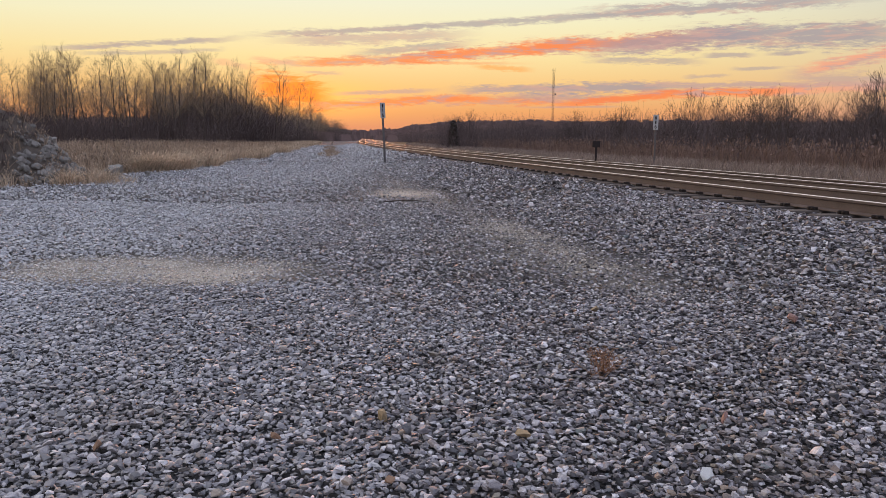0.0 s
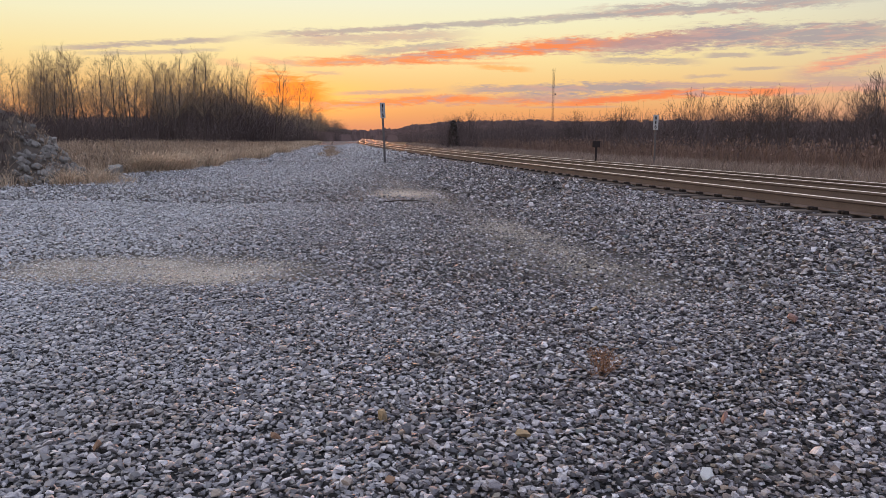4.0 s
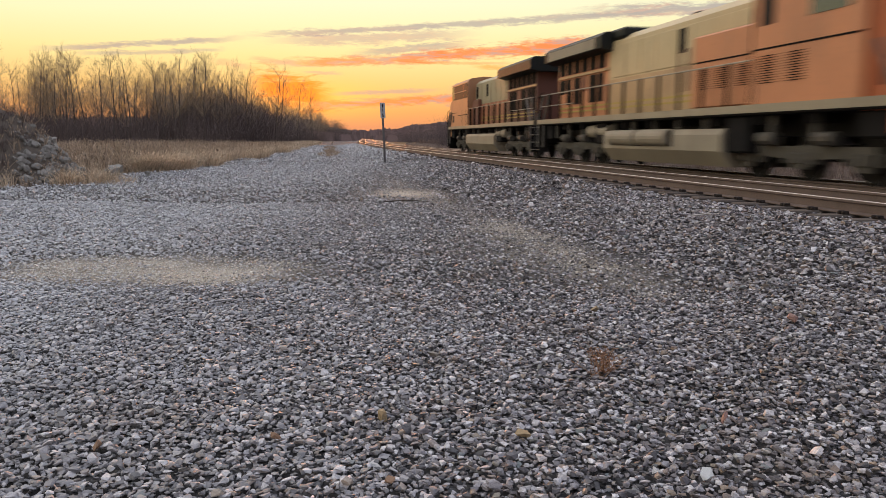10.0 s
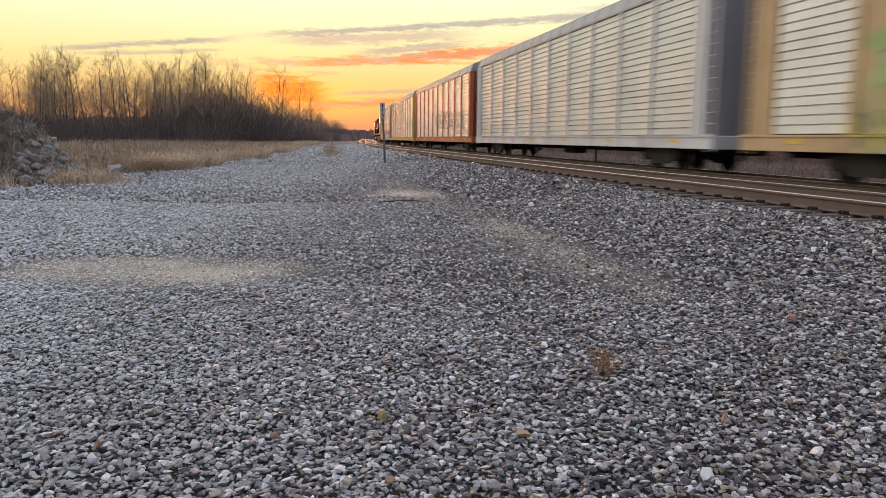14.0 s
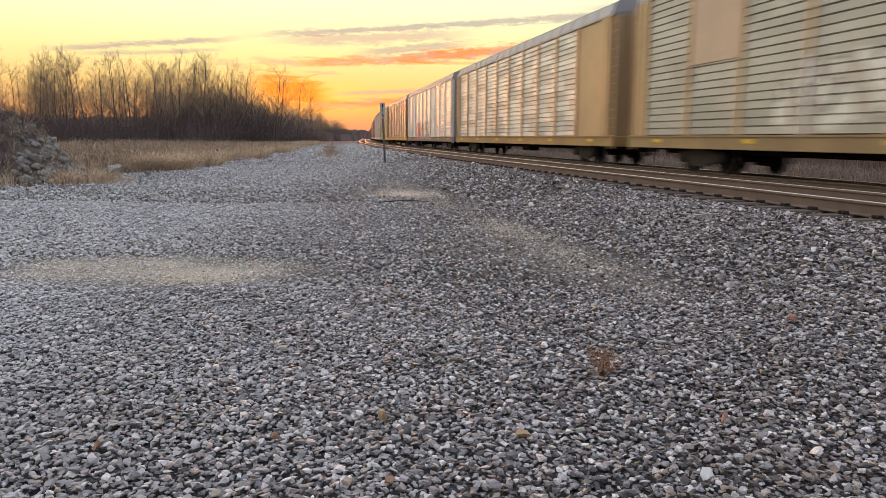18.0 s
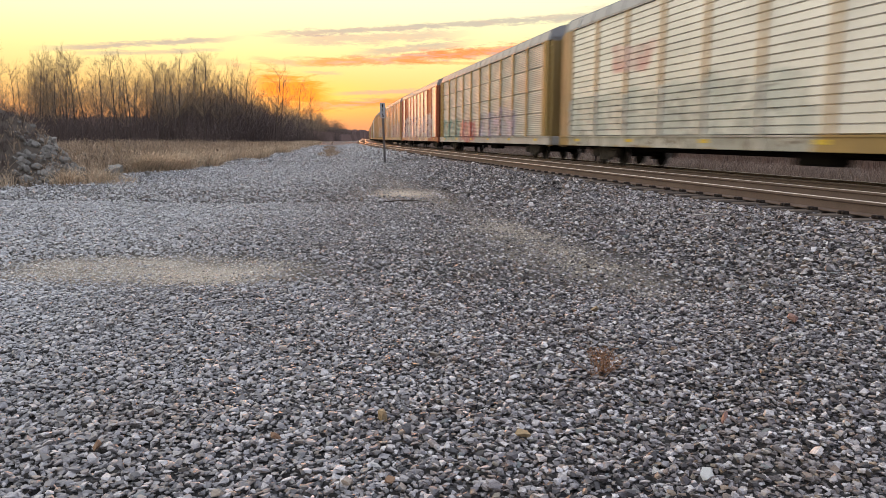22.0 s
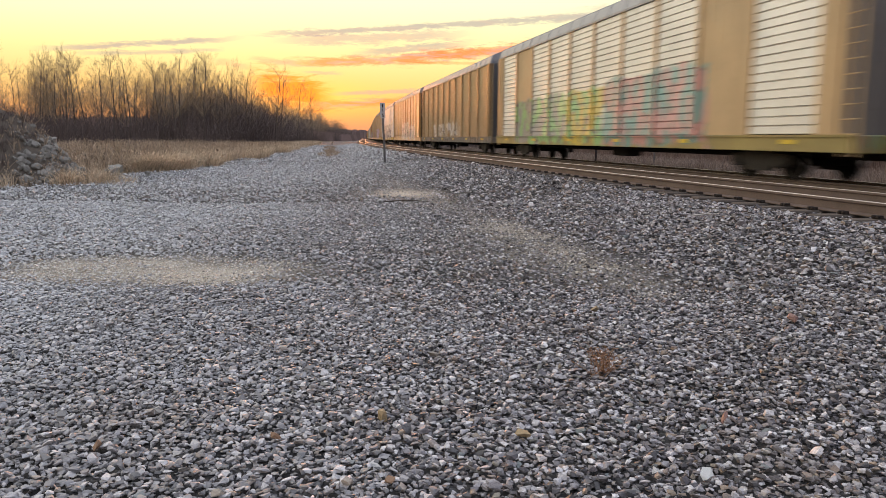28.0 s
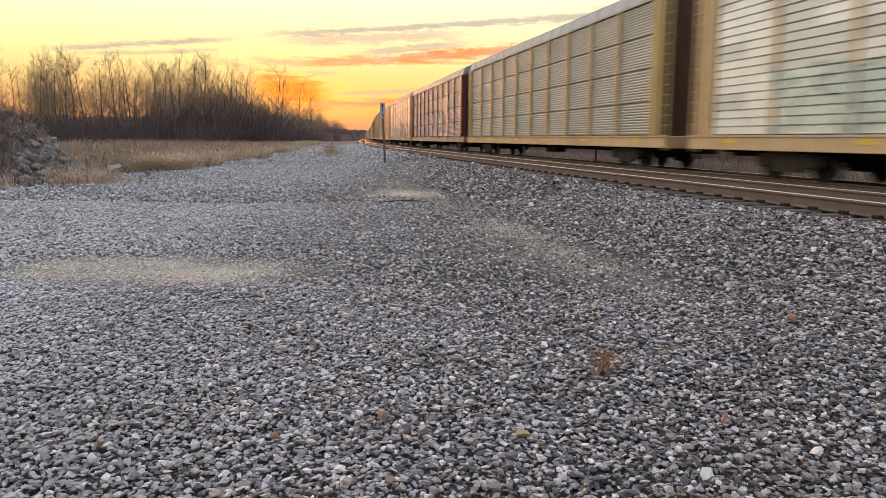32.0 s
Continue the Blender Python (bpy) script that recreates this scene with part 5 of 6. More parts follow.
def tree_kind(seed, tall, wide, twigs=5, twig=None):
    rng = np.random.default_rng(seed)
    tr, li = grow(rng, tall, 0.04, wide, twigs)
    a = soup("trunk", *limb_tubes(tr, 6), M_BARK)
    b = soup("crown", *limb_tubes(li, 3), twig or M_TWIG)
    return a, b


def plant(kind, x, y, label, group, turn, size, name="bare_tree"):
    t = tagged(new(name), label, "tree", group)
    t.matrix_basis = Matrix.Translation((x, y, float(height(np.array([x]), np.array([y]))[0]) - 0.05)) @ Matrix.Rotation(turn, 4, "Z") @ Matrix.Diagonal((size, size, size, 1))
    for me, nm in zip(kind, ("trunk", "crown")):
        part(nm, me, None, t)
    return t


TALL = [tree_kind(20 + i, 12.0, 0.24 + 0.02 * (i % 4), 4) for i in range(9)]
BUSHY = [tree_kind(50 + i, 6.0, 0.42 + 0.03 * (i % 3), twig=M_BUSHTWIG) for i in range(6)]


def woods():
    rng = np.random.default_rng(5)
    # wood on the left, its front across the view and then along the railway
    for i in range(132):
        x = -76 + 50.5 * (i + rng.uniform(0, 1)) / 132
        y = rng.uniform(84, 112) + (x + 74) * 0.05
        plant(TALL[rng.integers(9)], x, y, "tall bare winter tree in a dense wood", "trees of the wood", rng.uniform(0, 6.3), rng.uniform(0.70, 0.90))
    for i in range(150):
        s = 118 + 520 * rng.random() ** 0.95
        p = line(s, -20 - 16 * rng.random())
        plant(TALL[rng.integers(9)], p.x, p.y, "bare winter tree at the edge of the wood", "trees of the wood", rng.uniform(0, 6.3), rng.uniform(0.5, 0.74) + (0.3 if s > 230 else 0.0))
    for px, py, sc in ((-24.5, 113, 0.92), (-23.2, 111, 0.84), (-26.3, 140, 0.9), (-25.0, 148, 0.85), (-33.5, 106, 0.98), (-31.0, 104, 1.0), (-54, 92, 0.93), (-46.5, 96, 0.96)):
        plant(TALL[rng.integers(9)], px, py, "taller bare tree standing out of the wood", "trees of the wood", rng.uniform(0, 6.3), sc)
    # shrubs and small trees on the far side of the railway
    for i in range(112):
        s = 14 + 210 * rng.random() ** 1.5
        d = 21 + 22 * rng.random() ** 1.5
        p = line(s, d)
        plant(BUSHY[rng.integers(6)], p.x, p.y, "bare bushy small tree among brush", "bushes beyond the railway", rng.uniform(0, 6.3), rng.uniform(0.6, 1.05) * (1.0 if s < 70 else 0.75), "bare_bush")
    for px, py, sc in ((19.8, 87, 1.0), (28.0, 88, 1.2), (32.0, 93, 1.15), (31.0, 70, 1.05), (36.5, 66, 1.1), (41.0, 74, 1.3), (3.4, 106, 0.9), (1.6, 108, 0.85), (15.5, 93, 0.85), (25.6, 45, 0.95)):
        plant(BUSHY[rng.integers(6)], px, py, "bare branching tree beyond the railway", "bushes beyond the railway", rng.uniform(0, 6.3), sc, "bare_bush")


woods()


def thicket(name, label, spots, tall, material, stems=9, flecks=26, fleck=0.09, rng=None):
    """A mass of thin stems and dead leaves at spots (n, 2)."""
    n = len(spots)
    h = tall * rng.uniform(0.55, 1.1, n)
    base = np.column_stack([spots, height(spots[:, 0], spots[:, 1])])
    seg = []
    for k in range(stems):
        off = rng.normal(0, 0.35, (n, 3)) * np.array([1, 1, 0])
        a = base + off
        out = rng.normal(0, 0.15, (n, 3)) * np.array([1, 1, 0])
        b = a + np.column_stack([out[:, 0] * h, out[:, 1] * h, h * rng.uniform(0.45, 0.75, n)])
        c = b + np.column_stack([out[:, 0] * h + rng.normal(0, 0.08, n) * h, out[:, 1] * h + rng.normal(0, 0.08, n) * h, h * rng.uniform(0.25, 0.45, n)])
        r = rng.uniform(0.008, 0.017, n)
        seg.append(np.column_stack([a, b, r, r * 0.7]))
        seg.append(np.column_stack([b, c, r * 0.7, r * 0.35]))
    v, f = limb_tubes(np.concatenate(seg), 3)
    if flecks:
        m = n * flecks
        i = np.repeat(np.arange(n), flecks)
        q = base[i] + np.column_stack([rng.normal(0, 0.2, m) * h[i], rng.normal(0, 0.2, m) * h[i], h[i] * 0.9 * rng.beta(1.6, 2.2, m)])
        t = rng.normal(0, 1, (m, 3, 3)) * (fleck * rng.uniform(0.6, 1.6, m))[:, None, None]
        fv = (q[:, None] + t).reshape(-1, 3)
        f = np.concatenate([f, np.arange(3 * m).reshape(-1, 3) + len(v)])
        v = np.concatenate([v, fv])
    return tagged(new(name, soup(name, v, f, material)), label, "brush", kind="stuff")


def brush():
    rng = np.random.default_rng(8)
    a = np.column_stack([rng.uniform(-82, -24.5, 1250), rng.uniform(82, 108, 1250)])
    s = 100 + 560 * rng.random(800) ** 1.2
    b = np.array([line(q, -19.5 - 15 * rng.random())[:2] for q in s])
    thicket("wood_undergrowth", "dense dark bare undergrowth along the wood", np.concatenate([a, b]), 4.4, M_BRUSH, 7, 40, 0.055, rng)
    a = np.column_stack([np.clip(rng.normal(-31.0, 2.9, 300), -38, -25), rng.uniform(94, 116, 300)])
    thicket("tall_undergrowth", "tall dark saplings crowded in the wood", a, 7.4, M_BRUSH, 12, 34, 0.055, rng)
    s = 104 + 130 * rng.random(800)
    b = np.array([line(q, -19.5 - 13 * rng.random())[:2] for q in s])
    thicket("wood_flank", "dark bare saplings on the flank of the wood", b, 7.4, M_BRUSH, 9, 36, 0.06, rng)
    s = 12 + 330 * rng.random(1900) ** 1.4
    b = np.array([line(q, 19.0 + 24 * rng.random() ** 1.4)[:2] for q in s])
    thicket("brush_beyond_railway", "dense dark bare brush beyond the railway", b, 3.7, M_SCRUB, 6, 30, 0.05, rng)
    s = 12 + 80 * rng.random(420)
    b = np.array([line(q, 25.0 + 14 * rng.random())[:2] for q in s])
    thicket("tall_brush", "tall dark bare brush crowded beyond the railway", b, 4.9, M_SCRUB, 9, 40, 0.05, rng)
    s = 85 + 330 * rng.random(750)
    b = np.array([line(q, 9.0 + 40 * rng.random() ** 1.2)[:2] for q in s])
    thicket("distant_brush", "tall bare brush along the railway far off", b, 4.6, M_SCRUB, 7, 44, 0.05, rng)
    s = 125 + 620 * rng.random(900) ** 1.2
    b = np.array([line(q, -(19.5 if q < 260 else 13.0) - 14 * rng.random())[:2] for q in s])
    thicket("wood_edge", "tall bare saplings along the edge of the wood", b, 7.2, M_BRUSH, 7, 34, 0.085, rng)
    b = np.column_stack([rng.uniform(-1, 26, 330), rng.uniform(92, 125, 330)])
    b = b[np.sin(b[:, 0] * 0.7) + 0.6 * np.sin(b[:, 0] * 1.9 + 1) > -0.5]
    thicket("brush_clumps", "uneven clumps of bare brush beyond the railway", b, 4.3, M_SCRUB, 12, 18, 0.05, rng)
    # dark upright bush, modelled as a tapering mass of brown flecks
    e = tagged(new("dark_shrub"), "dark brown upright bush standing in bare brush", "shrub")
    v = rng.normal(0, 1, (1500, 1, 3)) * np.array([0.36, 0.4, 0])
    zz = rng.beta(1.2, 1.5, 1500) * 3.6
    v[:, 0, :2] *= (1.25 - zz / 3.8)[:, None]
    v[:, 0, 2] = zz
    q = (v + rng.normal(0, 0.13, (1500, 3, 3))).reshape(-1, 3)
    part("foliage", soup("foliage", q, np.arange(4500).reshape(-1, 3), M_DARKSHRUB), None, e)
    bm = bmesh.new()
    tube(bm, (0, 0, -0.1), (0, 0, 3.0), 0.07, 0.02)
    part("stem", bm, M_BARK, e)
    e.location = (1.25, 102, 0.0)
    # woods along the horizon, as upright slivers
    n = 30000
    az = radians(1) * rng.uniform(-36, 40, n)
    r = rng.uniform(300, 1300, n)
    x, y = r * np.sin(az), r * np.cos(az)
    _, d = beside(x, y)
    ok = (d > 7) | (d < -8) | (r > 960)
    x, y, r, d = x[ok], y[ok], r[ok], d[ok]
    n = len(x)
    rise = np.clip((np.abs(d) - 4) / (40 + 0.03 * r), np.where(r > 960, 0.6, 0.15), 1.0) ** 0.8
    tall = r * (0.0195 + 0.003 * np.sin(x * 0.02) + 0.0026 * np.sin(x * 0.051 + y * 0.01) + 0.0012 * np.sin(x * 0.13 + 1.0)) * rng.uniform(0.72, 1.0, n) * rise + 1.3
    w = rng.uniform(0.8, 2.8, n)
    p = np.stack([np.column_stack([x - w, y, x * 0 - 0.5]), np.column_stack([x + w, y, x * 0 - 0.5]), np.column_stack([x + w * 0.55, y, tall * rng.uniform(0.93, 1, n)]), np.column_stack([x - w * 0.55, y, tall * rng.uniform(0.93, 1, n)])], 1)
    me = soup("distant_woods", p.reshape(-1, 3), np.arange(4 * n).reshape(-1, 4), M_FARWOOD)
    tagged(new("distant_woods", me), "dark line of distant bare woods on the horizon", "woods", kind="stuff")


brush()

# ------------------------------------------------------------ grass and reeds


def blades(name, label, spots, tall, width, material, per, rng, splay=0.25, head=0.0):
    n = len(spots)
    i = np.repeat(np.arange(n), per)
    m = len(i)
    base = np.column_stack([spots, height(spots[:, 0], spots[:, 1])])[i] + rng.normal(0, 0.10, (m, 3)) * np.array([1, 1, 0])
    h = (tall * rng.uniform(0.6, 1.15, n))[i] * rng.uniform(0.6, 1.05, m)
    out = rng.normal(0, splay, (m, 2)) * h[:, None]
    tip = base + np.column_stack([out, h])
    mid = base + np.column_stack([out * 0.35, h * 0.6])
    ang = rng.uniform(0, np.pi, m)
    side = np.column_stack([np.cos(ang), np.sin(ang), ang * 0]) * (width * rng.uniform(0.6, 1.3, m))[:, None]
    v = np.stack([base - side, base + side, mid + side * 0.8, mid - side * 0.8, tip], 1).reshape(-1, 3)
    k = np.arange(m)[:, None] * 5
    f = np.concatenate([k + np.array([[0, 1, 2]]), k + np.array([[0, 2, 3]]), k + np.array([[3, 2, 4]])])
    if head:
        top = rng.uniform(0, 1, m) < 0.4
        c = tip[top]
        q = (c[:, None] + rng.normal(0, 1, (len(c), 3, 3)) * np.array([head, head, head * 2.2])).reshape(-1, 3)
        f = np.concatenate([f, np.arange(len(q)).reshape(-1, 3) + len(v)])
        v = np.concatenate([v, q])
    return tagged(new(name, soup(name, v, f, material)), label, "grass", kind="stuff")


def grasses():
    rng = np.random.default_rng(9)
    y = 24 + 62 * rng.random(2700) ** 1.1
    x = ROAD_EDGE(y) - 0.4 - rng.exponential(9.0, 2700)
    ok = x > -0.62 * y - 3
    blades("weedy_field", "tall dull brown weeds before the wood", np.column_stack([x, y])[ok], 0.85, 0.010, M_DULLGRASS, 20, rng, 0.38, 0.03)
    y = 27 + 140 * rng.random(3000) ** 1.25
    x = ROAD_EDGE(y) - np.abs(rng.normal(0, 0.045, 3000)) * y * (0.6 + 0.5 * np.sin(y * 0.31) * np.sin(y * 0.13 + 1)) + 0.1
    patch = np.sin(x * 0.9 + np.sin(y * 0.5)) * np.sin(y * 0.42 + 0.7 * np.sin(x * 0.6)) + rng.normal(0, 0.35, 3000)
    x, y = x[patch > -0.05], y[patch > -0.05]
    blades("golden_grass", "dry golden grass along the edge of the road", np.column_stack([x, y]), 0.66, 0.011, M_STRAW, 26, rng, 0.62, 0.02)
    spots = np.concatenate([np.array([-9.85, 20.4]) + rng.normal(0, 0.14, (8, 2)), np.array([-9.2, 21.0]) + rng.normal(0, 0.3, (6, 2)), np.array([-11.3, 19.9]) + rng.normal(0, 0.35, (5, 2)), np.array([-9.9, 21.8]) + rng.normal(0, 0.4, (10, 2))])
    blades("grass_tuft", "pale dry grass tufts beside the rock pile", spots, 0.5, 0.007, M_STRAW, 46, rng, 0.6, 0.012)
    q = 50 + rng.gamma(2.0, 14.0, 130)
    p = np.column_stack([-0.146 * q + rng.normal(0, 0.35, 130), q])
    blades("road_tuft", "strip of dry grass in the middle of the road", p, 0.32, 0.012, M_DULLGRASS, 26, rng, 0.6)
    s = 8 + 150 * rng.random(3300) ** 1.6
    d = 4.0 + 6.5 * rng.random(3300)
    p = np.array([line(a, b)[:2] for a, b in zip(s, d)])
    blades("trackside_grass", "pale brown grass beyond the railway", p, 0.6, 0.007, M_TRACKGRASS, 16, rng, 0.42)
    s = 10 + 190 * rng.random(2400) ** 1.5
    d = 9.5 + 10 * rng.random(2400)
    p = np.array([line(a, b)[:2] for a, b in zip(s, d)])
    blades("reed_bed", "rusty brown reeds and tall weeds beyond the railway", p, 1.4, 0.010, M_REED, 13, rng, 0.24, 0.045)


grasses()

# ------------------------------------------------------------ rock pile and single stones

M_ROCK = mat("broken_rock", (0.27, 0.25, 0.225), 0.85, 0.0, 2.5, 0.3, 0.5, obj=0.15)
M_EARTH = mat("dark_heaped_earth", (0.12, 0.095, 0.075), 0.95, 0.0, 1.5, 0.4, 0.6)


def rock_mesh(seed):
    rng = np.random.default_rng(seed)
    p = rng.normal(size=(22, 3))
    p /= np.linalg.norm(p, axis=1)[:, None]
    p = np.sign(p) * np.abs(p) ** 0.7 * rng.uniform(0.85, 1.1, (22, 1)) * rng.uniform(0.65, 1.05, 3)
    v, f = hull(p * 0.5)
    return soup("rock", v, f, M_ROCK)


def rock_pile():
    rng = np.random.default_rng(3)
    heap = tagged(new("rock_pile"), "heap of earth and broken rock overgrown with weeds", "rock pile")
    heap.location = (-13.3, 21.6, 0.0)
    bm = bmesh.new()
    bmesh.ops.create_grid(bm, x_segments=44, y_segments=44, size=4.2)

    def top(x, y):
        r = math.hypot(x / (3.3 if x > 0 else 3.75), y / 2.9)
        z = 2.35 * max(0.0, 1 - r ** 1.5)
        return z + (0.22 * noise.noise(Vector((x * 1.3, y * 1.3, 2.0))) + 0.08 * noise.noise(Vector((x * 4, y * 4, 5.0)))) * min(1.0, z * 1.5) - 0.06
    for v in bm.verts:
        v.co.z = top(v.co.x, v.co.y)
    part("mound", bm, M_EARTH, heap, smooth=True)
    kinds = [rock_mesh(100 + i) for i in range(8)]
    n = 0
    while n < 280:
        x, y = 3.4 - abs(rng.normal(0, 0.85)), rng.uniform(-2.7, 1.5)
        if top(x, y) < 0.02:
            continue
        o = part("rock", kinds[n % 8], None, heap)
        sz = rng.uniform(0.14, 0.30) * (1.0 if n < 120 else 0.6)
        o.matrix_basis = Matrix.Translation((x, y, top(x, y) + 0.02)) @ Euler(rng.uniform(0, 6.3, 3)).to_matrix().to_4x4() @ Matrix.Diagonal((sz, sz, sz * 0.8, 1))
        n += 1
    spots = np.array([(-13.3 + a, 21.6 + b) for a, b in zip(rng.uniform(-2.5, 2.0, 230), rng.uniform(-2.6, 0.5, 230))])
    seg = []
    for x, y in spots:
        z = top(x + 13.3, y - 21.6)
        for _ in range(10):
            e = rng.normal(0, 0.22, 2)
            l = rng.uniform(0.12, 0.42)
            seg.append([x, y, z - 0.03, x + e[0], y + e[1], z + l, 0.005, 0.003])
    tagged(new("heap_weeds", soup("heap_weeds", *limb_tubes(seg, 3), M_BRUSH)), "dry weeds growing on the rock heap", "weeds", kind="stuff")
    pale = np.column_stack([-13.3 + rng.uniform(-3.0, 2.9, 210), 21.6 + rng.uniform(-2.7, 1.2, 210)])
    seg = []
    for x, y in pale:
        z = top(x + 13.3, y - 21.6)
        for _ in range(8):
            e = rng.normal(0, 0.09, 2)
            h = rng.uniform(0.06, 0.3)
            seg.append([x, y, z - 0.03, x + e[0], y + e[1], z + h, 0.006, 0.004])
            seg.append([x + e[0], y + e[1], z + h, x + e[0] * 1.2, y + e[1] * 1.2, z + h * 1.12, 0.016, 0.012])
    tagged(new("pale_weeds", soup("pale_weeds", *limb_tubes(seg, 3), M_DULLGRASS)), "pale seeding weeds on the rock heap", "weeds", kind="stuff")
    for i, (x, y, sz) in enumerate(((-10.6, 24.8, 0.62), (-9.7, 25.2, 0.3), (-10.1, 22.6, 0.36), (-9.6, 22.3, 0.3), (-11.2, 25.5, 0.34))):
        o = tagged(new("boulder", kinds[i]), "pale grey boulder at the road's edge", "rock", "loose boulders")
        o.matrix_basis = Matrix.Translation((x, y, sz * 0.28)) @ Euler((0.2, 0.1, i * 1.3)).to_matrix().to_4x4() @ Matrix.Diagonal((sz, sz, sz * 0.75, 1))


rock_pile()


def odd_stones():
    """Stones that stand out by their colour."""
    cols = {"tan": mat("tan_stone", (0.36, 0.26, 0.15), 0.7, 0.0, 20.0, 0.25, 0.3), "pink": mat("pink_stone", (0.34, 0.2, 0.17), 0.7, 0.0, 20.0, 0.2, 0.3),
            "rust": mat("rust_stone", (0.27, 0.16, 0.10), 0.7, 0.0, 20.0, 0.2, 0.3), "white": mat("white_stone", (0.6, 0.59, 0.57), 0.6, 0.0, 20.0, 0.12, 0.2)}
    shapes = pebbles(13, 6)
    for i, (x, y, sz, c) in enumerate(((0.35, 3.13, 0.085, "tan"), (2.48, 5.3, 0.11, "pink"), (-0.71, 3.09, 0.075, "rust"), (1.14, 5.64, 0.08, "tan"), (1.28, 3.35, 0.08, "pink"), (-0.27, 3.35, 0.07, "tan"),
                                       (0.02, 3.55, 0.055, "white"), (-0.62, 4.3, 0.05, "white"), (-1.42, 3.0, 0.07, "rust"), (1.0, 2.75, 0.07, "white"), (-0.19, 2.69, 0.05, "rust"))):
        v, f = shapes[i % 6]
        o = tagged(new("stone", soup("stone", v, f, cols[c])), c + " coloured stone lying among grey gravel", "stone", "coloured stones")
        o.matrix_basis = Matrix.Translation((x, y, float(height(np.array([x]), np.array([y]))[0]) + sz * 0.3 + 0.018)) @ Euler((0.3 * i, 0.25, i * 1.1)).to_matrix().to_4x4() @ Matrix.Diagonal((sz, sz, sz, 1))


odd_stones()

# ------------------------------------------------------------ posts, mast, sticks

M_POST = mat("grey_galvanised_post", (0.16, 0.15, 0.15), 0.6, 0.4, 5.0, 0.25, 0.1)
M_SIGN = mat("dirty_white_sign", (0.5, 0.5, 0.5), 0.6, 0.0, 4.0, 0.2, 0.05)
M_INK = mat("black_lettering", (0.012, 0.012, 0.012), 0.7, 0.0, 5.0, 0.1, 0.0)
M_BOARD = mat("dark_painted_board", (0.03, 0.022, 0.022), 0.7, 0.0, 4.0, 0.3, 0.1)
M_MAST = mat("red_and_grey_mast_steel", (0.10, 0.075, 0.07), 0.7, 0.3, 0.3, 0.3, 0.0)
M_STICK = mat("dead_wood", (0.07, 0.055, 0.045), 0.9, 0.0, 8.0, 0.3, 0.3)
M_PALESTICK = mat("bleached_stick", (0.5, 0.46, 0.42), 0.8, 0.0, 20.0, 0.2, 0.2)
M_WEED = mat("reddish_dry_weed", (0.34, 0.19, 0.11), 0.85, 0.0, 10.0, 0.3, 0.0, island=0.25)


def digit(text, size, parent, at, turn):
    cu = bpy.data.curves.new("digit", "FONT")
    cu.body, cu.size, cu.extrude, cu.align_x, cu.align_y = text, size, 0.003, "CENTER", "CENTER"
    ob = new("digit_source", cu)
    me = bpy.data.meshes.new_from_object(ob.evaluated_get(bpy.context.evaluated_depsgraph_get()))
    bpy.data.objects.remove(ob)
    me.materials.clear()
    me.materials.append(M_INK)
    o = part("digit", me, None, parent)
    o.matrix_basis = Matrix.Translation(at) @ Matrix.Rotation(turn, 4, "Z") @ Matrix.Rotation(math.pi / 2, 4, "X")


def mile_sign(x, y, z, tall, turn, lean, label, digits):
    s = tagged(new("mile_sign"), label, "sign", "railway mile signs")
    s.matrix_basis = Matrix.Translation((x, y, z)) @ Matrix.Rotation(lean, 4, "Y") @ Matrix.Rotation(turn, 4, "Z")
    bm = bmesh.new()
    box(bm, -0.045, 0.045, 0.02, 0.03, -0.2, tall - 0.03)
    box(bm, -0.045, -0.037, 0.03, 0.07, -0.2, tall - 0.03)
    box(bm, 0.037, 0.045, 0.03, 0.07, -0.2, tall - 0.03)
    part("post", bm, M_POST, s)
    bm = bmesh.new()
    box(bm, -0.125, 0.125, 0.012, 0.018, tall - 0.72, tall, 0.002)
    p = part("sign_plate", bm, M_SIGN, s, "narrow white plate")
    for i, ch in enumerate(digits):
        zc = tall - 0.15 - i * 0.215
        if ch == "-":
            bm = bmesh.new()
            box(bm, -0.03, 0.03, 0.006, 0.0115, zc - 0.08, zc + 0.08)
            part("bar", bm, M_INK, p)
        else:
            digit(ch, 0.25, p, (0, 0.01, zc), 0)
    bm = bmesh.new()
    for q in (tall - 0.06, tall - 0.66):
        tube(bm, (0, 0.0, q), (0, 0.02, q), 0.012, sides=6)
    part("bolt", bm, M_POST, p)


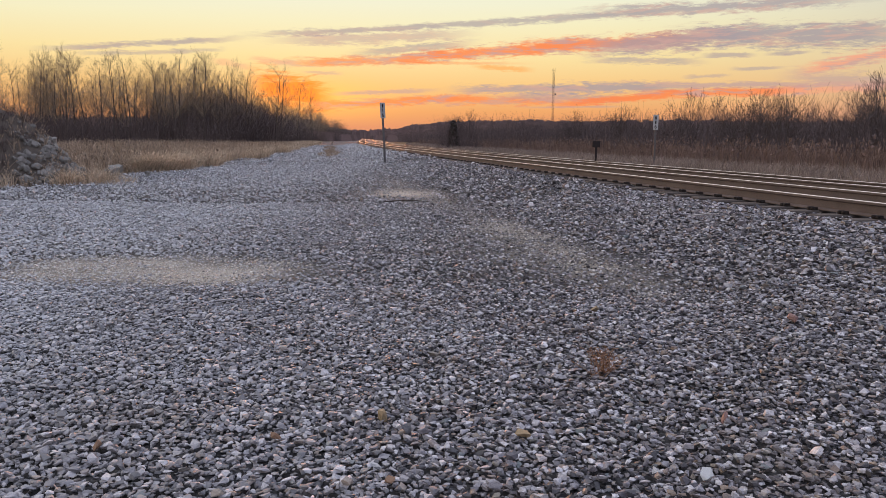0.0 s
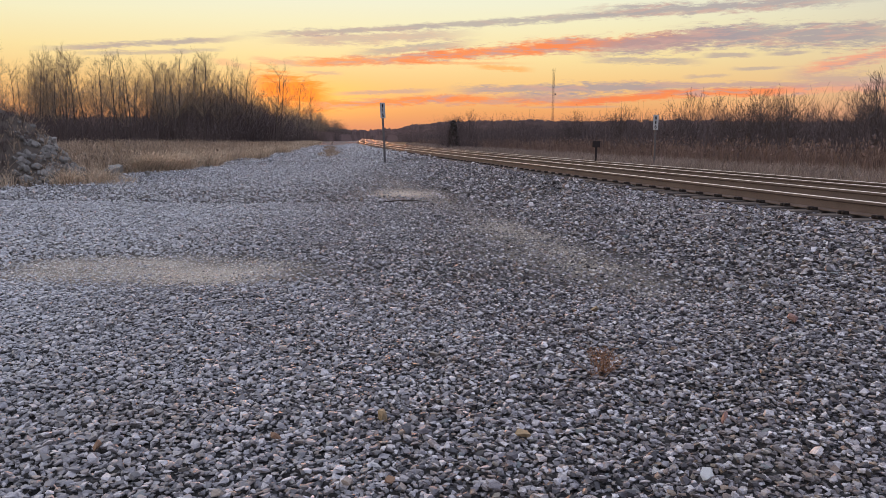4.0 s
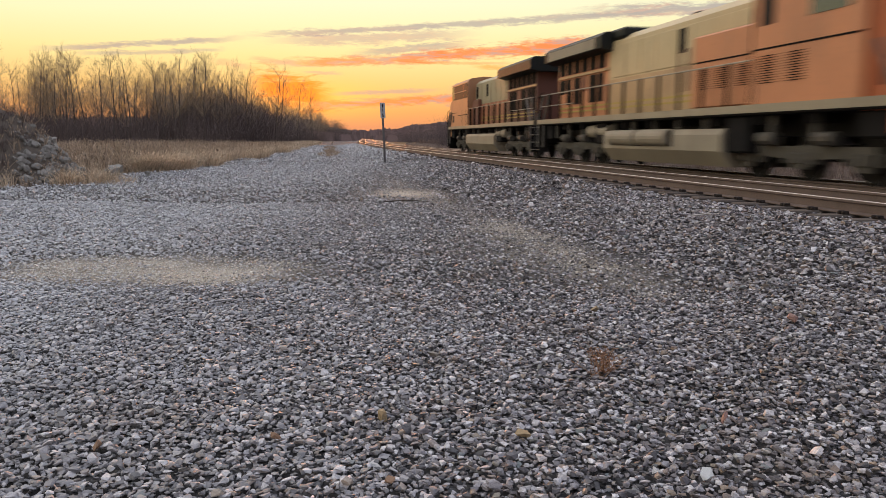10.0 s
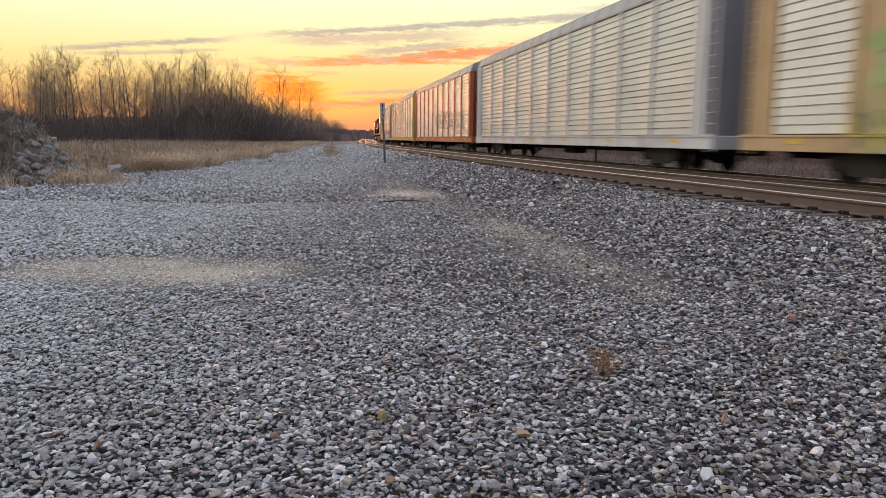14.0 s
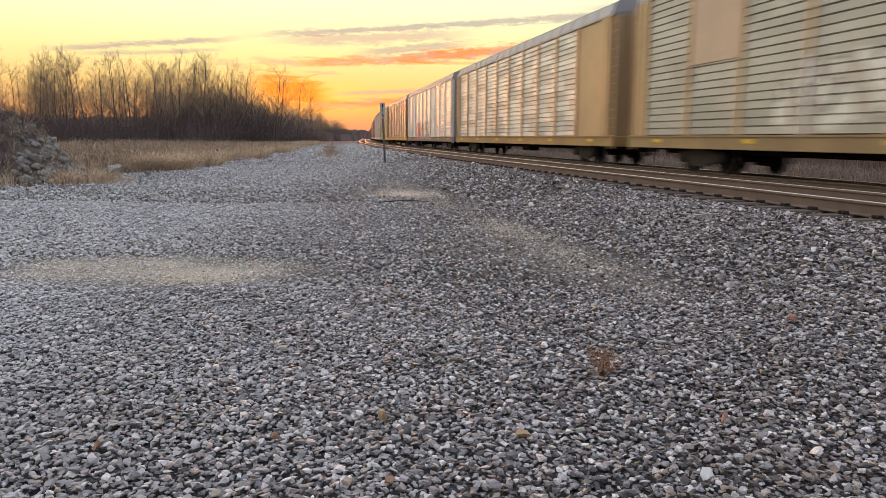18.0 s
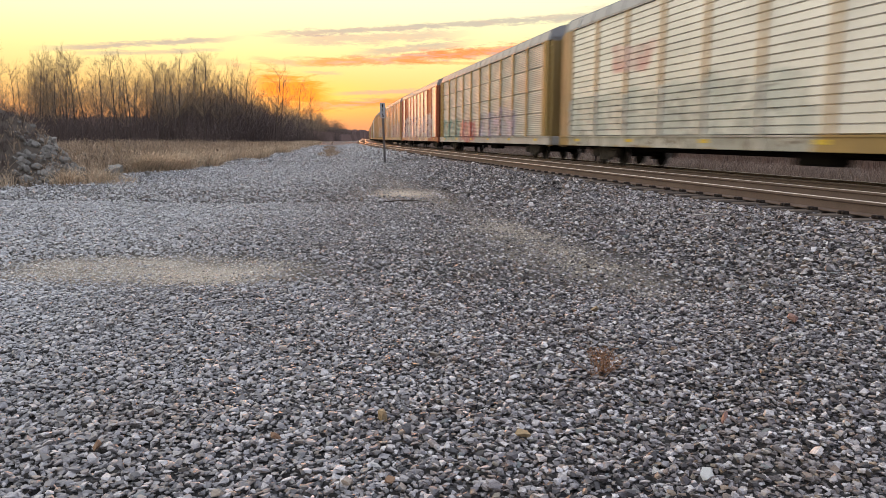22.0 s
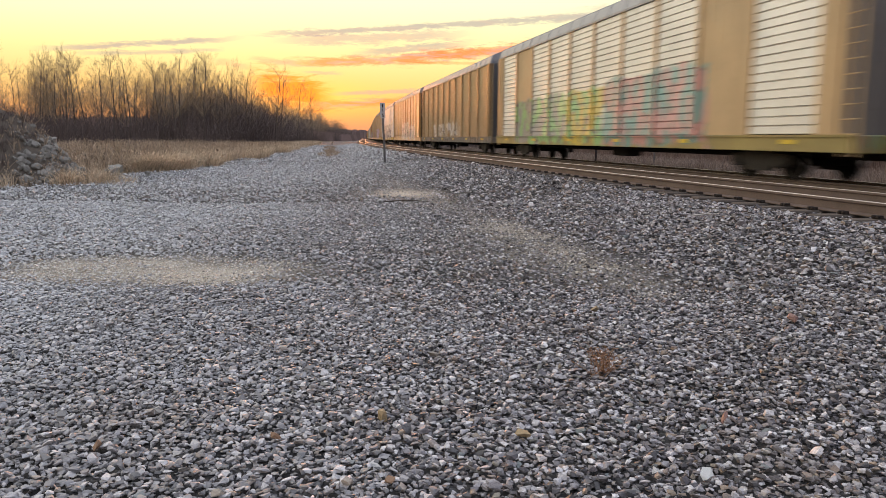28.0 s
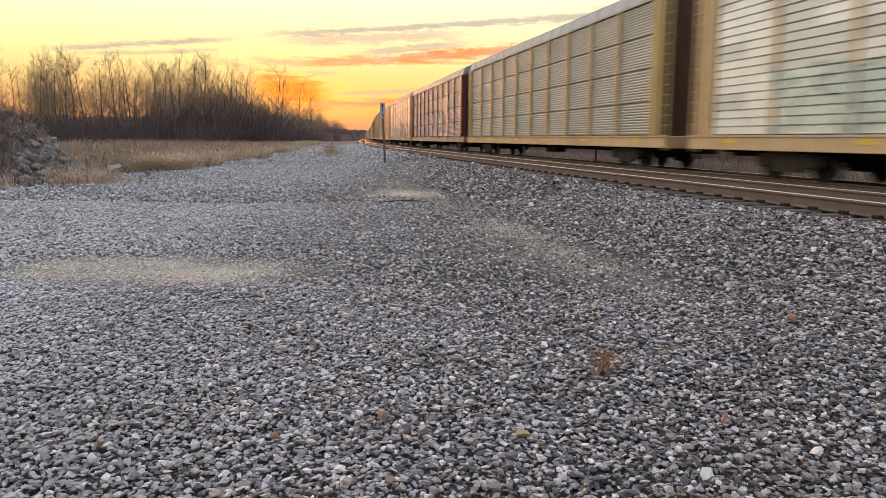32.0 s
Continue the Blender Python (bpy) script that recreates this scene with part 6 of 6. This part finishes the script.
def furniture():
    mile_sign(-2.74, 36.4, float(height(np.array([-2.74]), np.array([36.4]))[0]), 2.86, radians(28), radians(-2.6), "leaning railway mile sign on a steel post in the gravel", "-16")
    mile_sign(10.36, 38.0, -0.1, 2.6, radians(-8), 0.0, "upright railway mile sign beyond the tracks", "--6")
    b = tagged(new("marker_board"), "small dark square board on a short post", "sign")
    p = line(43.0, 4.2)
    b.location = (p.x, p.y, -0.1)
    bm = bmesh.new()
    box(bm, -0.22, 0.22, -0.02, 0.02, 0.95, 1.3, 0.008)
    part("board", bm, M_BOARD, b)
    bm = bmesh.new()
    box(bm, -0.06, 0.06, 0.02, 0.1, -0.3, 1.2, 0.01)
    part("post", bm, M_BOARD, b)
    m = tagged(new("radio_mast"), "tall slender lattice radio mast on the horizon", "mast")
    m.location = (91.5, 655, 0)
    bm = bmesh.new()
    tri = [(0.9 * math.cos(a), 0.9 * math.sin(a)) for a in (0.3, 2.4, 4.5)]
    for x, y in tri:
        tube(bm, (x, y, 0), (x, y, 57), 0.09, sides=4)
    part("leg", bm, M_MAST, m)
    bm = bmesh.new()
    for k in range(36):
        z = k * 1.55
        for i in range(3):
            a, c = tri[i], tri[(i + 1) % 3]
            tube(bm, (*a, z), (*c, z + 1.55), 0.05, sides=3)
    part("lattice", bm, M_MAST, m)
    bm = bmesh.new()
    tube(bm, (0, 0, 56), (0, 0, 60.5), 0.12, sides=5)
    tube(bm, (-1.3, 0, 58), (1.3, 0, 58), 0.08, sides=4)
    tube(bm, (1.2, 0, 57), (1.2, 0, 60), 0.09, sides=4)
    tube(bm, (-1.2, 0, 57), (-1.2, 0, 59.5), 0.09, sides=4)
    part("antenna", bm, M_MAST, m)
    bm = bmesh.new()
    tube(bm, (1.4, -0.8, 38.5), (2.0, -1.2, 38.5), 0.7, sides=10)
    part("dish", bm, M_MAST, m)
    rng = np.random.default_rng(4)
    seg = [[0, 0, 0.05, 0.55, 0.1, 0.2, 0.03, 0.02], [0.55, 0.1, 0.2, 1.1, 0.0, 0.14, 0.02, 0.012], [0.35, 0.05, 0.15, 0.1, 0.4, 0.3, 0.018, 0.01], [0.7, 0.07, 0.18, 0.95, 0.2, 0.3, 0.014, 0.008], [-0.5, -0.1, 0.04, 0, 0, 0.05, 0.022, 0.03]]
    st = tagged(new("fallen_branch", soup("fallen_branch", *limb_tubes(seg, 6), M_STICK)), "dark fallen branch lying on the gravel", "branch")
    st.matrix_basis = Matrix.Translation((-4.75, 47.0, float(height(np.array([-4.75]), np.array([47.0]))[0]) + 0.03)) @ Matrix.Scale(0.6, 4)
    seg = [[0, 0, 0.0, 0.3, 0.05, 0.015, 0.014, 0.012], [0.3, 0.05, 0.015, 0.62, 0.02, 0.02, 0.012, 0.01], [0.62, 0.02, 0.02, 0.86, -0.06, 0.01, 0.01, 0.005], [0.45, 0.03, 0.02, 0.6, 0.16, 0.05, 0.007, 0.004]]
    st = tagged(new("fallen_branch", soup("fallen_branch", *limb_tubes(seg, 6), M_STICK)), "thin dark stick lying flat on the gravel", "branch")
    st.location = (-1.15, 14.9, float(height(np.array([-1.15]), np.array([14.9]))[0]) + 0.06)
    seg = [[0, 0, 0.0, 0.2, 0.03, 0.02, 0.012, 0.012], [0.2, 0.03, 0.02, 0.36, -0.02, 0.03, 0.012, 0.006], [0.2, 0.03, 0.02, 0.3, 0.14, 0.05, 0.007, 0.004]]
    st = tagged(new("stick", soup("stick", *limb_tubes(seg, 6), M_PALESTICK)), "bleached stick on the ballast shoulder", "stick")
    st.location = (3.35, 10.3, float(height(np.array([3.35]), np.array([10.3]))[0]) + 0.1)
    seg = []
    for _ in range(42):
        a = rng.normal(0, 0.02, 2)
        e = rng.normal(0, 0.055, 2)
        h = rng.uniform(0.05, 0.17)
        seg.append([*a, 0.0, *(a + e), h, 0.0016, 0.001])
        for _ in range(3):
            q = rng.uniform(0.4, 1)
            o = (a + e * q)
            w = rng.normal(0, 0.022, 2)
            seg.append([*o, h * q, *(o + w), h * q + rng.uniform(0.005, 0.035), 0.0013, 0.0022])
    w = tagged(new("dry_weed", soup("dry_weed", *limb_tubes(seg, 3), M_WEED)), "small reddish dry weed growing through the gravel", "weed")
    w.location = (0.87, 4.05, float(height(np.array([0.87]), np.array([4.05]))[0]) + 0.02)


    g = tagged(new("signal_light"), "small white railway signal light glowing far off", "signal")
    g.location = (-59.8, 700, 0)
    bm = bmesh.new()
    box(bm, -0.3, 0.3, 0.0, 0.5, 0.0, 1.3, 0.05)
    part("housing", bm, M_BOARD, g)
    lit = bpy.data.materials.new("signal_glow")
    lit.use_nodes = True
    e = lit.node_tree.nodes["Principled BSDF"]
    e.inputs["Emission Color"].default_value, e.inputs["Emission Strength"].default_value = (1, 0.95, 0.9, 1), 2.0
    bm = bmesh.new()
    tube(bm, (0, -0.1, 1.75), (0, 0.2, 1.75), 0.42, sides=12)
    part("lens", bm, lit, g, "glowing white lens")


furniture()


# ------------------------------------------------------------ what moves


def motions():
    times = [i * 0.4 for i in range(81)]
    for thing, where, flip in TRAIN:
        rows = []
        for t in times:
            s = where(t)
            p = line(s, 0.0, RAIL - 0.018)
            rows.append((t, pose(p.x, p.y, p.z, 0, 0, flip - heading(s))))
        walk(thing, rows)
    for ob, q, r, sense, where, y in ROLLING:
        # turning while it is within sight; 72 degrees from row to row
        dt = 1 / 30
        rows, angle = [], 0.0
        t_in = max(0.0, (-45 - where(0.0)) / SPEED)
        t_out = min(32.0, (70 - where(0.0)) / SPEED)
        f0, f1 = math.ceil(t_in * 30), math.floor(t_out * 30)
        rows.append((0.0, pose(0, q, r)))
        if f1 > f0:
            per = -math.degrees(SPEED * dt / r) * sense
            # a wheel seen at thirty pictures a second: whole turns drop out
            per = (per + 180) % 360 - 180
            per = max(-85.0, min(85.0, per))
            for i in range(max(f0, 1), f1 + 1):
                angle += per
                rows.append((i / 30, pose(0, q, r, angle)))
        if rows[-1][0] < 32.0:
            rows.append((32.0, rows[-1][1]))
        walk(ob, rows)


motions()
